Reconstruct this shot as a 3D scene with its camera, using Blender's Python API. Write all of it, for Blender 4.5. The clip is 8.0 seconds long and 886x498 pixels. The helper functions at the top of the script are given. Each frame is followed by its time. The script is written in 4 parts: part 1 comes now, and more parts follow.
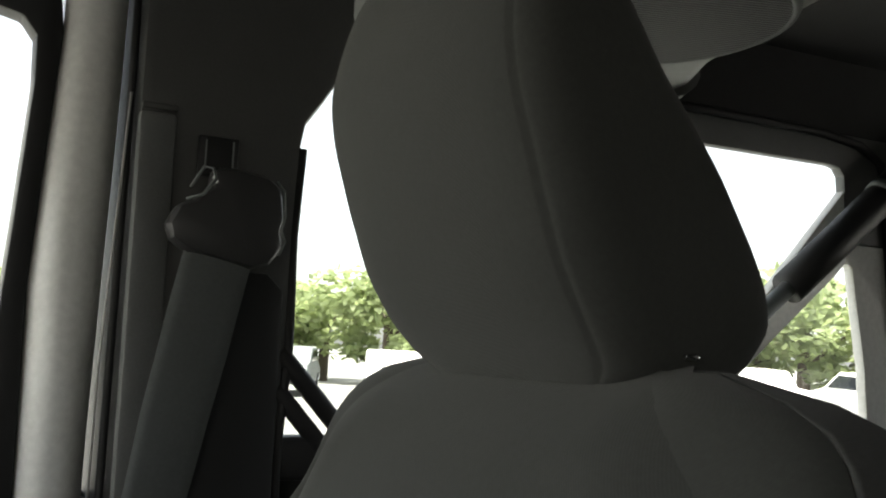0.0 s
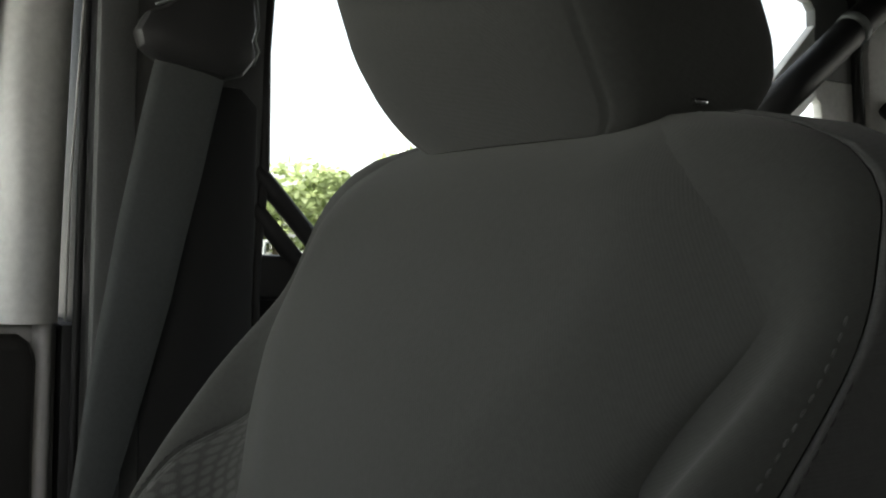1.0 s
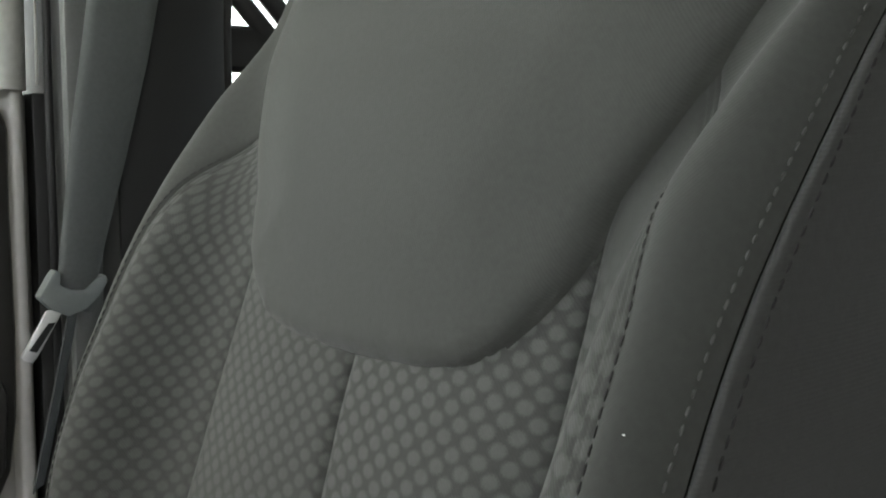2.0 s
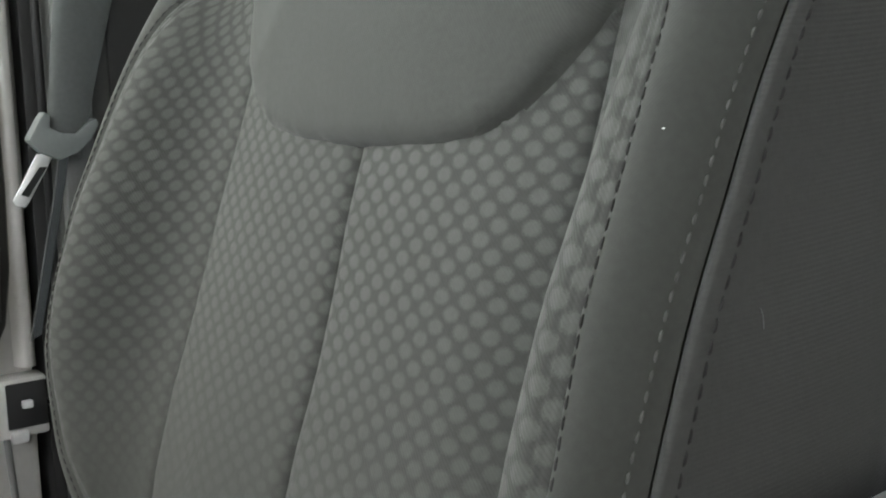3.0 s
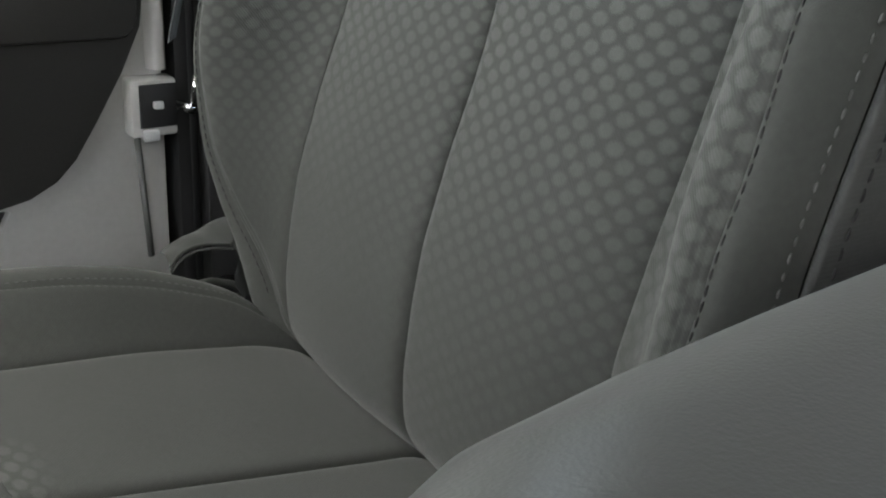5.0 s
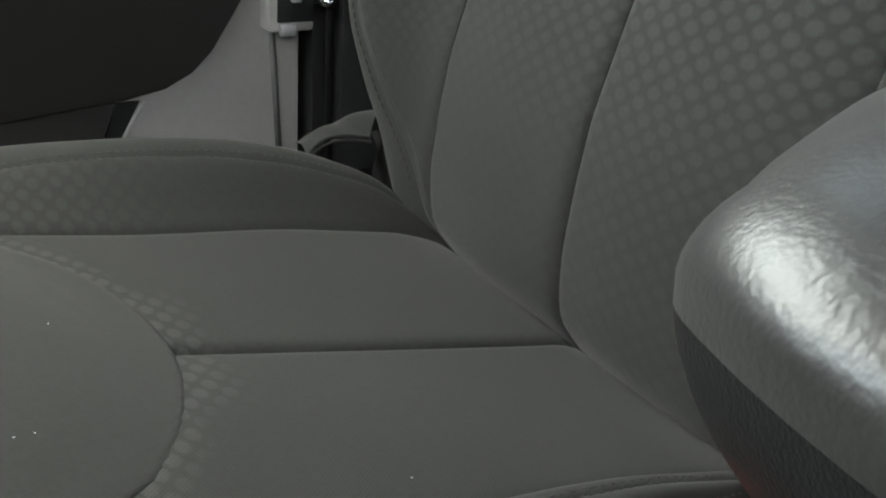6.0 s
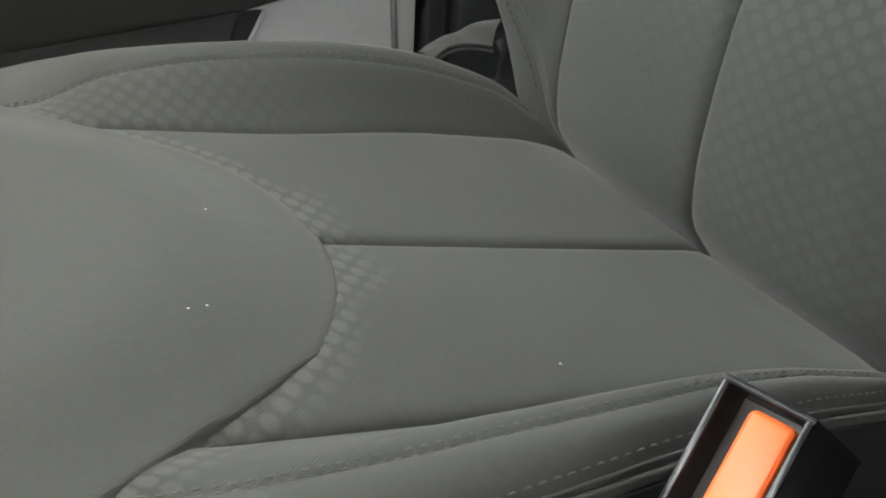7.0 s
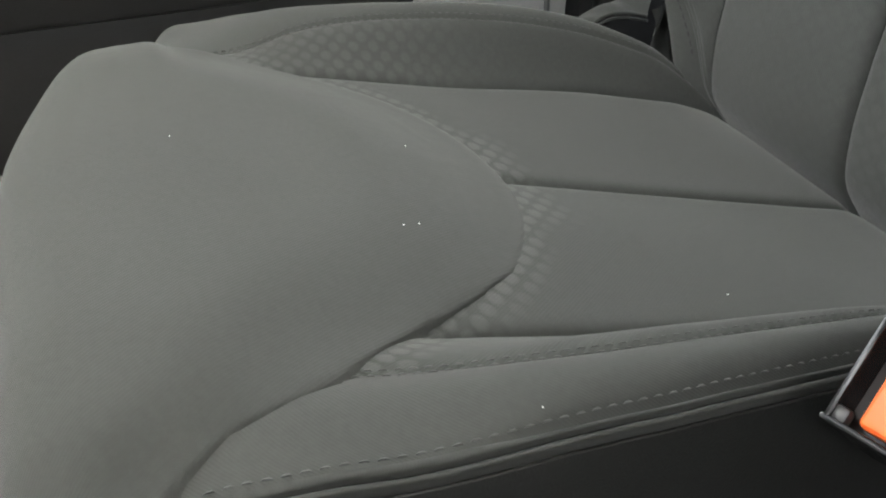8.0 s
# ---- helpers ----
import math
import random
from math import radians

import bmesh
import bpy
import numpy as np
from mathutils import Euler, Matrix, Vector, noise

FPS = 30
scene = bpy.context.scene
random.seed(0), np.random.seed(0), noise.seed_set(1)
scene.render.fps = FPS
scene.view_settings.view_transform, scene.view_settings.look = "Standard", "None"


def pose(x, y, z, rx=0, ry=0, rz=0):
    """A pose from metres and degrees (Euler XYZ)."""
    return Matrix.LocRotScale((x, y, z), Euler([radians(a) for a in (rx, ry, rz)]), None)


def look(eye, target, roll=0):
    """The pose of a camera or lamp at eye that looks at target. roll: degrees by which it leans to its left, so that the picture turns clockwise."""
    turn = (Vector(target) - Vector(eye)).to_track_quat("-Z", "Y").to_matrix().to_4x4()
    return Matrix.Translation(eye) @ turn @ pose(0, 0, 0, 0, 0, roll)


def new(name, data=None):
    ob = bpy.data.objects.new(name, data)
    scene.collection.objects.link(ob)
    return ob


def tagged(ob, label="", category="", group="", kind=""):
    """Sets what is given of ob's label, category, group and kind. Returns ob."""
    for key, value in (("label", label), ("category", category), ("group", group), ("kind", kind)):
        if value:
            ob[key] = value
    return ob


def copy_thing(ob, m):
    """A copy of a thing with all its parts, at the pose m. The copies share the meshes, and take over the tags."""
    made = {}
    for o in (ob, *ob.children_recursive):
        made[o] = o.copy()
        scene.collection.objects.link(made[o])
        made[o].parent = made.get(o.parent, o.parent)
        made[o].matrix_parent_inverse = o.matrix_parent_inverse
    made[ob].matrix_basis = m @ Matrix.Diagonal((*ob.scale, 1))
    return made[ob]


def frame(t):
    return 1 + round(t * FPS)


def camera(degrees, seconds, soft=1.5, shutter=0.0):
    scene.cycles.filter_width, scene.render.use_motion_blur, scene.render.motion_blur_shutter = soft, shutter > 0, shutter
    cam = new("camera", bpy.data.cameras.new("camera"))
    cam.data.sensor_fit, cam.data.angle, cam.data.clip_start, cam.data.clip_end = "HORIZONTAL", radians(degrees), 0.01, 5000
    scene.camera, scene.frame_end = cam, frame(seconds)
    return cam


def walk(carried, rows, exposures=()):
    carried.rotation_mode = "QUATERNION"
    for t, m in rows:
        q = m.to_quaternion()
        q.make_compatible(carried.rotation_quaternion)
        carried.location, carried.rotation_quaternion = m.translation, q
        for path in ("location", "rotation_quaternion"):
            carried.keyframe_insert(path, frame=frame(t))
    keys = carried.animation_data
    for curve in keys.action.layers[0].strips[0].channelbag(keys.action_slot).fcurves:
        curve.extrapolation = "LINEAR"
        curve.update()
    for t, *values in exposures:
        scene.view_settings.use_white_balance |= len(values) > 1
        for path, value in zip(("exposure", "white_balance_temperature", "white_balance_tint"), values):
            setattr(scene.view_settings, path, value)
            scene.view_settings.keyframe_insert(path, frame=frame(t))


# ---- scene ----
cam = camera(44.0, 8.0, soft=2.0)
PATH = [
    (0, (0.5380, -0.1553, 0.9868), (-1.2331, 0.7563, 1.1661), 2.75),
    (0.4, (0.5242, -0.1476, 0.9739), (-1.2198, 0.8281, 1.0525), 0.93),
    (0.5, (0.5190, -0.1483, 0.9656), (-1.2231, 0.8321, 1.0283), 1.09),
    (0.8, (0.5161, -0.1527, 0.9393), (-1.2249, 0.8314, 0.9616), 1.61),
    (1, (0.5123, -0.1666, 0.9176), (-1.2200, 0.8329, 0.9057), 1.74),
    (1.2, (0.5059, -0.1954, 0.8888), (-1.1981, 0.8494, 0.8220), 0.49),
    (1.5, (0.4977, -0.2308, 0.8346), (-1.1373, 0.9127, 0.6965), -0.05),
    (1.7, (0.4878, -0.2392, 0.8188), (-1.1349, 0.9196, 0.6638), -0.10),
    (2.8, (0.4731, -0.2451, 0.7266), (-1.0926, 0.9666, 0.4432), -1.15),
    (3, (0.4664, -0.2540, 0.7198), (-1.1064, 0.9441, 0.4186), -1.34),
    (3.5, (0.4559, -0.2666, 0.6944), (-1.1066, 0.9379, 0.3657), -0.50),
    (4, (0.4484, -0.2559, 0.6796), (-1.1054, 0.9545, 0.3319), 0.75),
    (4.2, (0.4519, -0.2617, 0.7054), (-1.1027, 0.9049, 0.2339), 1.71),
    (4.5, (0.4642, -0.3054, 0.7185), (-1.0324, 0.8843, 0.1311), 1.02),
    (4.7, (0.4680, -0.3124, 0.7153), (-1.0374, 0.8239, 0.0500), 1.14),
    (5.8, (0.4316, -0.3366, 0.6451), (-1.1572, 0.6196, -0.1041), 4.38),
    (6, (0.4338, -0.3444, 0.6385), (-1.1603, 0.5822, -0.1363), 3.57),
    (6.2, (0.4360, -0.3476, 0.6321), (-1.1602, 0.5437, -0.1790), 3.15),
    (6.5, (0.4365, -0.3633, 0.6340), (-1.1763, 0.4400, -0.2341), 2.35),
    (7, (0.4332, -0.3748, 0.6242), (-1.1782, 0.4031, -0.2692), 2.98),
    (7.4, (0.4424, -0.3876, 0.6250), (-1.1867, 0.3380, -0.2802), 2.68),
    (7.5, (0.4456, -0.3921, 0.6243), (-1.1850, 0.3205, -0.2885), 2.78),
    (8, (0.4713, -0.4286, 0.6259), (-1.1950, 0.1708, -0.3036), 2.87),
]
EXPOSURES = [(0.0, 1.87, 7200, 5), (0.5, 1.45, 7200, 5), (1.0, 1.9, 7100, 5), (1.5, 2.65, 7100, 3), (3.0, 3.88, 7000, 2), (4.5, 3.88, 6900, 3), (6.0, 3.45, 6850, 2), (7.0, 4.15, 6850, 2), (7.5, 4.15, 6800, 3), (8.0, 4.0, 6750, 3)]
walk(cam, [(t, look(eye, target, roll)) for t, eye, target, roll in PATH], EXPOSURES)

# ---- daylight: bright overcast sky, wide soft sun ----
world = bpy.data.worlds.new("overcast_sky")
scene.world = world
world.use_nodes = True
wn, wl = world.node_tree.nodes, world.node_tree.links
sky = wn.new("ShaderNodeTexSky")
sky.sky_type, sky.sun_disc = "NISHITA", False
sky.sun_elevation, sky.sun_rotation = radians(58), radians(160)
sky.air_density, sky.dust_density, sky.ozone_density = 0.7, 2.2, 0.4
pale = wn.new("ShaderNodeHueSaturation")
pale.inputs["Saturation"].default_value = 0.45
wl.new(sky.outputs[0], pale.inputs["Color"])
wl.new(pale.outputs[0], wn["Background"].inputs[0])
wn["Background"].inputs[1].default_value = 0.15
sun = new("sun", bpy.data.lights.new("sun", "SUN"))
sun.data.energy, sun.data.angle, sun.data.color = 5.0, radians(20), (1.0, 0.985, 0.96)
sun.matrix_world = look((3, -4, 18), (0.3, 0, 0.5))


def window_light(name, eye, target, w, h, power):
    """Sky light that enters through one window opening."""
    lamp = new(name, bpy.data.lights.new(name, "AREA"))
    lamp.data.shape, lamp.data.size, lamp.data.size_y = "RECTANGLE", w, h
    lamp.data.energy, lamp.data.color = power, (1.0, 0.98, 0.94)
    lamp.matrix_world = look(eye, target)
    return lamp


window_light("driver_window_light", (1.165, -0.63, 1.03), (0.2, -0.05, 0.55), 0.34, 0.32, 0.25)
window_light("passenger_window_light", (-0.47, -0.40, 1.05), (0.6, -0.1, 0.6), 0.7, 0.34, 0.48)


# ---- materials ----
def material(name, colour, rough=0.6, metal=0.0, spread=0.12, grain=60.0, bump=0.0, bump_scale=900.0, specular=0.5, sheen=0.0, detail=3):
    """Principled surface with variation at two scales and fine relief."""
    m = bpy.data.materials.new(name)
    m.use_nodes = True
    n, l = m.node_tree.nodes, m.node_tree.links
    b = n["Principled BSDF"]
    b.inputs["Roughness"].default_value, b.inputs["Metallic"].default_value = rough, metal
    b.inputs["Specular IOR Level"].default_value = specular
    if sheen:
        b.inputs["Sheen Weight"].default_value, b.inputs["Sheen Roughness"].default_value = sheen, 0.5
    co = n.new("ShaderNodeTexCoord")
    small, large = n.new("ShaderNodeTexNoise"), n.new("ShaderNodeTexNoise")
    small.inputs["Scale"].default_value, large.inputs["Scale"].default_value = grain * 8, grain / 5
    small.inputs["Detail"].default_value, large.inputs["Detail"].default_value = 2, 3
    add = n.new("ShaderNodeMath"); add.operation = "ADD"
    for t in (small, large):
        l.new(co.outputs["Object"], t.inputs["Vector"])
    l.new(small.outputs[0], add.inputs[0]); l.new(large.outputs[0], add.inputs[1])
    rng = n.new("ShaderNodeMapRange")
    rng.inputs["From Min"].default_value, rng.inputs["From Max"].default_value = 0.6, 1.4
    rng.inputs["To Min"].default_value, rng.inputs["To Max"].default_value = 1 - spread, 1 + spread
    l.new(add.outputs[0], rng.inputs["Value"])
    mul = n.new("ShaderNodeVectorMath"); mul.operation = "SCALE"
    mul.inputs[0].default_value = colour
    l.new(rng.outputs[0], mul.inputs["Scale"])
    l.new(mul.outputs[0], b.inputs["Base Color"])
    if bump:
        t = n.new("ShaderNodeTexNoise")
        t.inputs["Scale"].default_value, t.inputs["Detail"].default_value = bump_scale, detail
        l.new(co.outputs["Object"], t.inputs["Vector"])
        k = n.new("ShaderNodeBump")
        k.inputs["Strength"].default_value, k.inputs["Distance"].default_value = bump, 0.001
        l.new(t.outputs[0], k.inputs["Height"]); l.new(k.outputs[0], b.inputs["Normal"])
    return m


def cloth(name, colour, dots=0.0, rib=1100.0, rib_angle=0.5, relief=0.35):
    """Woven seat cloth: fine ribs along the weave, soft fuzz, and optionally a lattice of woven ovals. UV in metres."""
    m = material(name, colour, rough=0.95, spread=0.10, grain=40, specular=0.12, sheen=0.12)
    n, l = m.node_tree.nodes, m.node_tree.links
    b = n["Principled BSDF"]
    uv = n.new("ShaderNodeUVMap"); uv.uv_map = "weave"

    def vmath(op, a, value=None, link=None):
        k = n.new("ShaderNodeVectorMath"); k.operation = op
        l.new(a, k.inputs[0])
        if value is not None:
            k.inputs[1].default_value = value
        if link is not None:
            l.new(link, k.inputs[1])
        return k

    def fmath(op, a, value=None, link=None):
        k = n.new("ShaderNodeMath"); k.operation = op
        l.new(a, k.inputs[0])
        if value is not None:
            k.inputs[1].default_value = value
        if link is not None:
            l.new(link, k.inputs[1])
        return k.outputs[0]

    rot = n.new("ShaderNodeVectorRotate"); rot.rotation_type = "Z_AXIS"
    rot.inputs["Angle"].default_value = rib_angle
    l.new(uv.outputs[0], rot.inputs["Vector"])
    wave = n.new("ShaderNodeTexWave")
    wave.inputs["Scale"].default_value, wave.inputs["Distortion"].default_value = rib / 6.28, 0.5
    wave.inputs["Detail"].default_value, wave.inputs["Detail Scale"].default_value = 1.0, 3.0
    l.new(rot.outputs[0], wave.inputs["Vector"])
    fuzz = n.new("ShaderNodeTexNoise")
    fuzz.inputs["Scale"].default_value, fuzz.inputs["Detail"].default_value = 1500, 2
    l.new(uv.outputs[0], fuzz.inputs["Vector"])
    height = fmath("ADD", fmath("MULTIPLY", wave.outputs[1], 0.6), link=fmath("MULTIPLY", fuzz.outputs[0], 0.8))
    if dots:
        dist = []
        for shift in (0.0, 0.5):
            s = vmath("MULTIPLY", uv.outputs[0], (1 / 0.0162, 1 / 0.0128, 0))
            s = vmath("FRACTION", vmath("ADD", s.outputs[0], (40 + shift, 40 + shift, 0)).outputs[0])
            s = vmath("MULTIPLY", vmath("SUBTRACT", s.outputs[0], (0.5, 0.5, 0)).outputs[0], (0.0162 / 0.0048, 0.0128 / 0.0035, 0))
            dist.append(vmath("LENGTH", s.outputs[0]).outputs["Value"])
        mask = n.new("ShaderNodeMapRange"); mask.interpolation_type = "SMOOTHSTEP"
        mask.inputs["From Min"].default_value, mask.inputs["From Max"].default_value = 1.25, 0.60
        frayed = fmath("ADD", fmath("MINIMUM", dist[0], link=dist[1]), link=fmath("MULTIPLY", fmath("SUBTRACT", fuzz.outputs[0], 0.5), 0.9))
        l.new(frayed, mask.inputs["Value"])
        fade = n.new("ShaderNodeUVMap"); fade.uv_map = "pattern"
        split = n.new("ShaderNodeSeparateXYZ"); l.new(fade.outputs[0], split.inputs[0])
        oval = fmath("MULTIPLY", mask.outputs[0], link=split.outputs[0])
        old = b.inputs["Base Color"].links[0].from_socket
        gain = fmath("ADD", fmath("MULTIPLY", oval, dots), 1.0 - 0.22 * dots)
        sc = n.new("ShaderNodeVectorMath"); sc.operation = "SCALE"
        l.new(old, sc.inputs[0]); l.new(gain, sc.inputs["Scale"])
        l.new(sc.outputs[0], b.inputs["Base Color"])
        height = fmath("ADD", height, link=fmath("MULTIPLY", oval, 2.2))
    k = n.new("ShaderNodeBump")
    k.inputs["Strength"].default_value, k.inputs["Distance"].default_value = relief, 0.0004
    l.new(height, k.inputs["Height"]); l.new(k.outputs[0], b.inputs["Normal"])
    return m


def glass(name, tint=(0.97, 0.985, 0.975)):
    m = bpy.data.materials.new(name)
    m.use_nodes = True
    n, l = m.node_tree.nodes, m.node_tree.links
    mix, clear, gloss = n.new("ShaderNodeMixShader"), n.new("ShaderNodeBsdfTransparent"), n.new("ShaderNodeBsdfGlossy")
    clear.inputs[0].default_value, gloss.inputs["Roughness"].default_value = (*tint, 1), 0.02
    mix.inputs[0].default_value = 0.03
    l.new(clear.outputs[0], mix.inputs[1]); l.new(gloss.outputs[0], mix.inputs[2])
    l.new(mix.outputs[0], n["Material Output"].inputs[0])
    return m


GREY = (0.055, 0.0565, 0.0535)
m_dots = cloth("dotted_cloth", GREY, dots=0.58, rib=1350, rib_angle=-0.785, relief=0.36)
m_plain = cloth("plain_cloth", (0.052, 0.0535, 0.0505), rib=2000, rib_angle=0.6, relief=0.20)
m_yoke = cloth("yoke_cloth", (0.052, 0.0535, 0.0505), rib=1300, rib_angle=-0.62, relief=0.24)
m_side = cloth("side_cloth", (0.055, 0.0555, 0.0545), rib=1100, rib_angle=1.45, relief=0.3)
# Near-black puts the shade on the cushion side into its colour.
m_side_shaded = material("cushion_side_shaded", (0.022, 0.022, 0.0215), 0.6, bump=0.25, bump_scale=1200, specular=0.25)
m_thread = material("thread", (0.080, 0.082, 0.078), 0.8, spread=0.3, grain=400)
m_thread_dark = material("dark_thread", (0.018, 0.018, 0.018), 0.9, spread=0.3, grain=400)
m_web = cloth("belt_webbing", (0.092, 0.098, 0.098), rib=1800, rib_angle=0.785, relief=0.3)
m_black = material("black_plastic", (0.018, 0.018, 0.019), 0.45, bump=0.25, bump_scale=1400, specular=0.4)
m_trim = material("charcoal_plastic", (0.068, 0.069, 0.068), 0.5, bump=0.3, bump_scale=1100, specular=0.35)
m_snd = material("grey_speaker_plastic", (0.10, 0.103, 0.098), 0.5, bump=0.2, bump_scale=900)
m_flange = material("dark_grey_plastic", (0.12, 0.124, 0.122), 0.5, bump=0.25, bump_scale=1100)
m_gloss = material("glossy_black_plastic", (0.02, 0.02, 0.021), 0.25, spread=0.08, bump=0.05)
m_guide = material("dark_grey_smooth_plastic", (0.035, 0.035, 0.036), 0.42, spread=0.1, bump=0.08)
m_slot = material("maroon_plastic", (0.010, 0.004, 0.0045), 0.5)
m_lint = material("white_lint", (0.75, 0.75, 0.73), 0.9, spread=0.1)
m_rubber = material("rubber_seal", (0.012, 0.012, 0.013), 0.6, bump=0.2)
m_paint = material("grey_body_paint", (0.46, 0.452, 0.442), 0.30, spread=0.06, grain=20, bump=0.03, bump_scale=120)
m_pillar = material("grey_pillar_trim", (0.80, 0.80, 0.78), 0.22, spread=0.10, grain=18, bump=0.15, bump_scale=700)
m_panel = material("door_panel_plastic", (0.036, 0.0345, 0.033), 0.40, bump=0.3, bump_scale=1300, specular=0.4)
m_tongue = material("grey_plastic", (0.17, 0.185, 0.185), 0.5, spread=0.06, grain=50, bump=0.1)
m_steel = material("satin_steel", (0.72, 0.72, 0.73), 0.38, 0.45, spread=0.05)
m_chrome = material("bright_steel", (0.75, 0.75, 0.76), 0.18, 1.0, spread=0.05)
m_orange = material("orange_plastic", (0.95, 0.16, 0.035), 0.4, spread=0.04, grain=50, bump=0.05)
m_leather = material("black_grained_vinyl", (0.030, 0.0305, 0.0295), 0.34, bump=0.10, bump_scale=900, specular=1.0, detail=1, sheen=0.10)
m_console = material("console_plastic", (0.075, 0.075, 0.073), 0.5, bump=0.2, bump_scale=900)
m_head = material("dark_headliner", (0.05, 0.05, 0.05), 0.95, bump=0.4, bump_scale=800, specular=0.1)
m_carpet = material("floor_carpet", (0.02, 0.02, 0.02), 1.0, bump=0.8, bump_scale=500, specular=0.1)
m_glass = glass("window_glass")
m_asphalt = material("asphalt", (0.20, 0.20, 0.195), 0.9, spread=0.2, grain=2, bump=0.5, bump_scale=40)
m_leaf = material("hedge_leaves", (0.24, 0.29, 0.15), 0.6, spread=0.4, grain=0.6)
leaf_n, leaf_l = m_leaf.node_tree.nodes, m_leaf.node_tree.links
thin, both = leaf_n.new("ShaderNodeBsdfTranslucent"), leaf_n.new("ShaderNodeMixShader")
thin.inputs[0].default_value = (0.45, 0.52, 0.26, 1)
leaf_l.new(leaf_n["Principled BSDF"].outputs[0], both.inputs[1]); leaf_l.new(thin.outputs[0], both.inputs[2])
leaf_l.new(both.outputs[0], leaf_n["Material Output"].inputs[0])
m_trunk = material("bark", (0.10, 0.08, 0.06), 0.9, spread=0.3, grain=6)
m_white = material("white_car_paint", (0.80, 0.80, 0.80), 0.3, spread=0.03, grain=2)
m_carglass = material("dark_car_glass", (0.02, 0.025, 0.03), 0.08, spread=0.05)
m_post = material("white_post", (0.75, 0.75, 0.74), 0.6, spread=0.08, grain=6)


# ---- mesh helpers ----
def part(name, bm, mat, parent=None, label="", smooth=True):
    me = bpy.data.meshes.new(name)
    hard = bm.faces.layers.int.get("hard") is not None
    bm.to_mesh(me)
    bm.free()
    for p in me.polygons:
        p.use_smooth = smooth
    if hard and smooth:
        me.set_sharp_from_angle(angle=radians(26))
    me.materials.append(mat)
    ob = new(name, me)
    if parent is not None:
        ob.parent = parent
    if label:
        ob["label"] = label
    return ob


def thing(name, at, label, category, group="", kind=""):
    ob = new(name)
    ob.location = at
    bpy.context.view_layer.update()
    return tagged(ob, label, category, group, kind)


def into(ob, parent):
    """Hang a part under its thing without moving it."""
    ob.parent = parent
    ob.matrix_parent_inverse = Matrix.Translation(-Vector(parent.location))
    return ob


def patch(f, us, vs, weave=None, fade=None, flip=False):
    """A grid surface f(u, v) with the weave's UV in metres."""
    bm = bmesh.new()
    uvl, fal = bm.loops.layers.uv.new("weave"), bm.loops.layers.uv.new("pattern")
    rows = [[bm.verts.new(f(u, v)) for u in us] for v in vs]
    weave = weave or (lambda u, v, p: (p.x, v))
    for j in range(len(vs) - 1):
        for i in range(len(us) - 1):
            ids = [(j, i), (j, i + 1), (j + 1, i + 1), (j + 1, i)]
            if flip:
                ids.reverse()
            face = bm.faces.new([rows[a][b] for a, b in ids])
            for loop, (a, b) in zip(face.loops, ids):
                p = rows[a][b].co
                loop[uvl].uv = weave(us[b], vs[a], p)
                loop[fal].uv = (fade(p) if fade else 1.0, 0)
    return bm


def table(xs, ys, blur=0.035):
    """A smooth curve through a short table."""
    lo, hi = min(xs), max(xs)
    grid = np.linspace(lo, hi, 1600)
    val = np.interp(grid, xs, ys)
    k = max(3, int(blur / (hi - lo) * 1600) | 1)
    pad = np.pad(val, k, mode="reflect", reflect_type="odd")
    val = np.convolve(pad, np.ones(k) / k, "same")[k:-k]
    return lambda x: float(np.interp(x, grid, val))


def sm(a, b, x):
    t = min(1.0, max(0.0, (x - a) / (b - a)))
    return t * t * (3 - 2 * t)


def box(size, at=(0, 0, 0), bevel=0.004, seg=2, turn=(0, 0, 0)):
    bm = bmesh.new()
    bmesh.ops.create_cube(bm, size=1)
    bmesh.ops.scale(bm, vec=size, verts=bm.verts)
    if bevel:
        bmesh.ops.bevel(bm, geom=bm.edges[:], offset=min(bevel, 0.45 * min(size)), segments=seg, profile=0.5, affect="EDGES")
    bmesh.ops.transform(bm, matrix=pose(*at, *turn), verts=bm.verts)
    bm.faces.layers.int.new("hard")
    return bm


def slab(outline, lo, hi, axis="x", bevel=0.003):
    """A flat outline with thickness from lo to hi along an axis."""
    bm = bmesh.new()
    put = {"x": lambda a, b, c: (c, a, b), "y": lambda a, b, c: (a, c, b), "z": lambda a, b, c: (a, b, c)}[axis]
    face = bm.faces.new([bm.verts.new(put(a, b, lo)) for a, b in outline])
    out = bmesh.ops.extrude_face_region(bm, geom=[face])
    d = Vector(put(0, 0, hi - lo))
    bmesh.ops.translate(bm, vec=d, verts=[v for v in out["geom"] if isinstance(v, bmesh.types.BMVert)])
    bmesh.ops.recalc_face_normals(bm, faces=bm.faces[:])
    if bevel:
        rim = [e for e in bm.edges if len(e.link_faces) == 2 and e.calc_face_angle(0) > 0.7]
        bmesh.ops.bevel(bm, geom=rim, offset=bevel, segments=2, profile=0.5, affect="EDGES")
    bm.faces.layers.int.new("hard")
    return bm


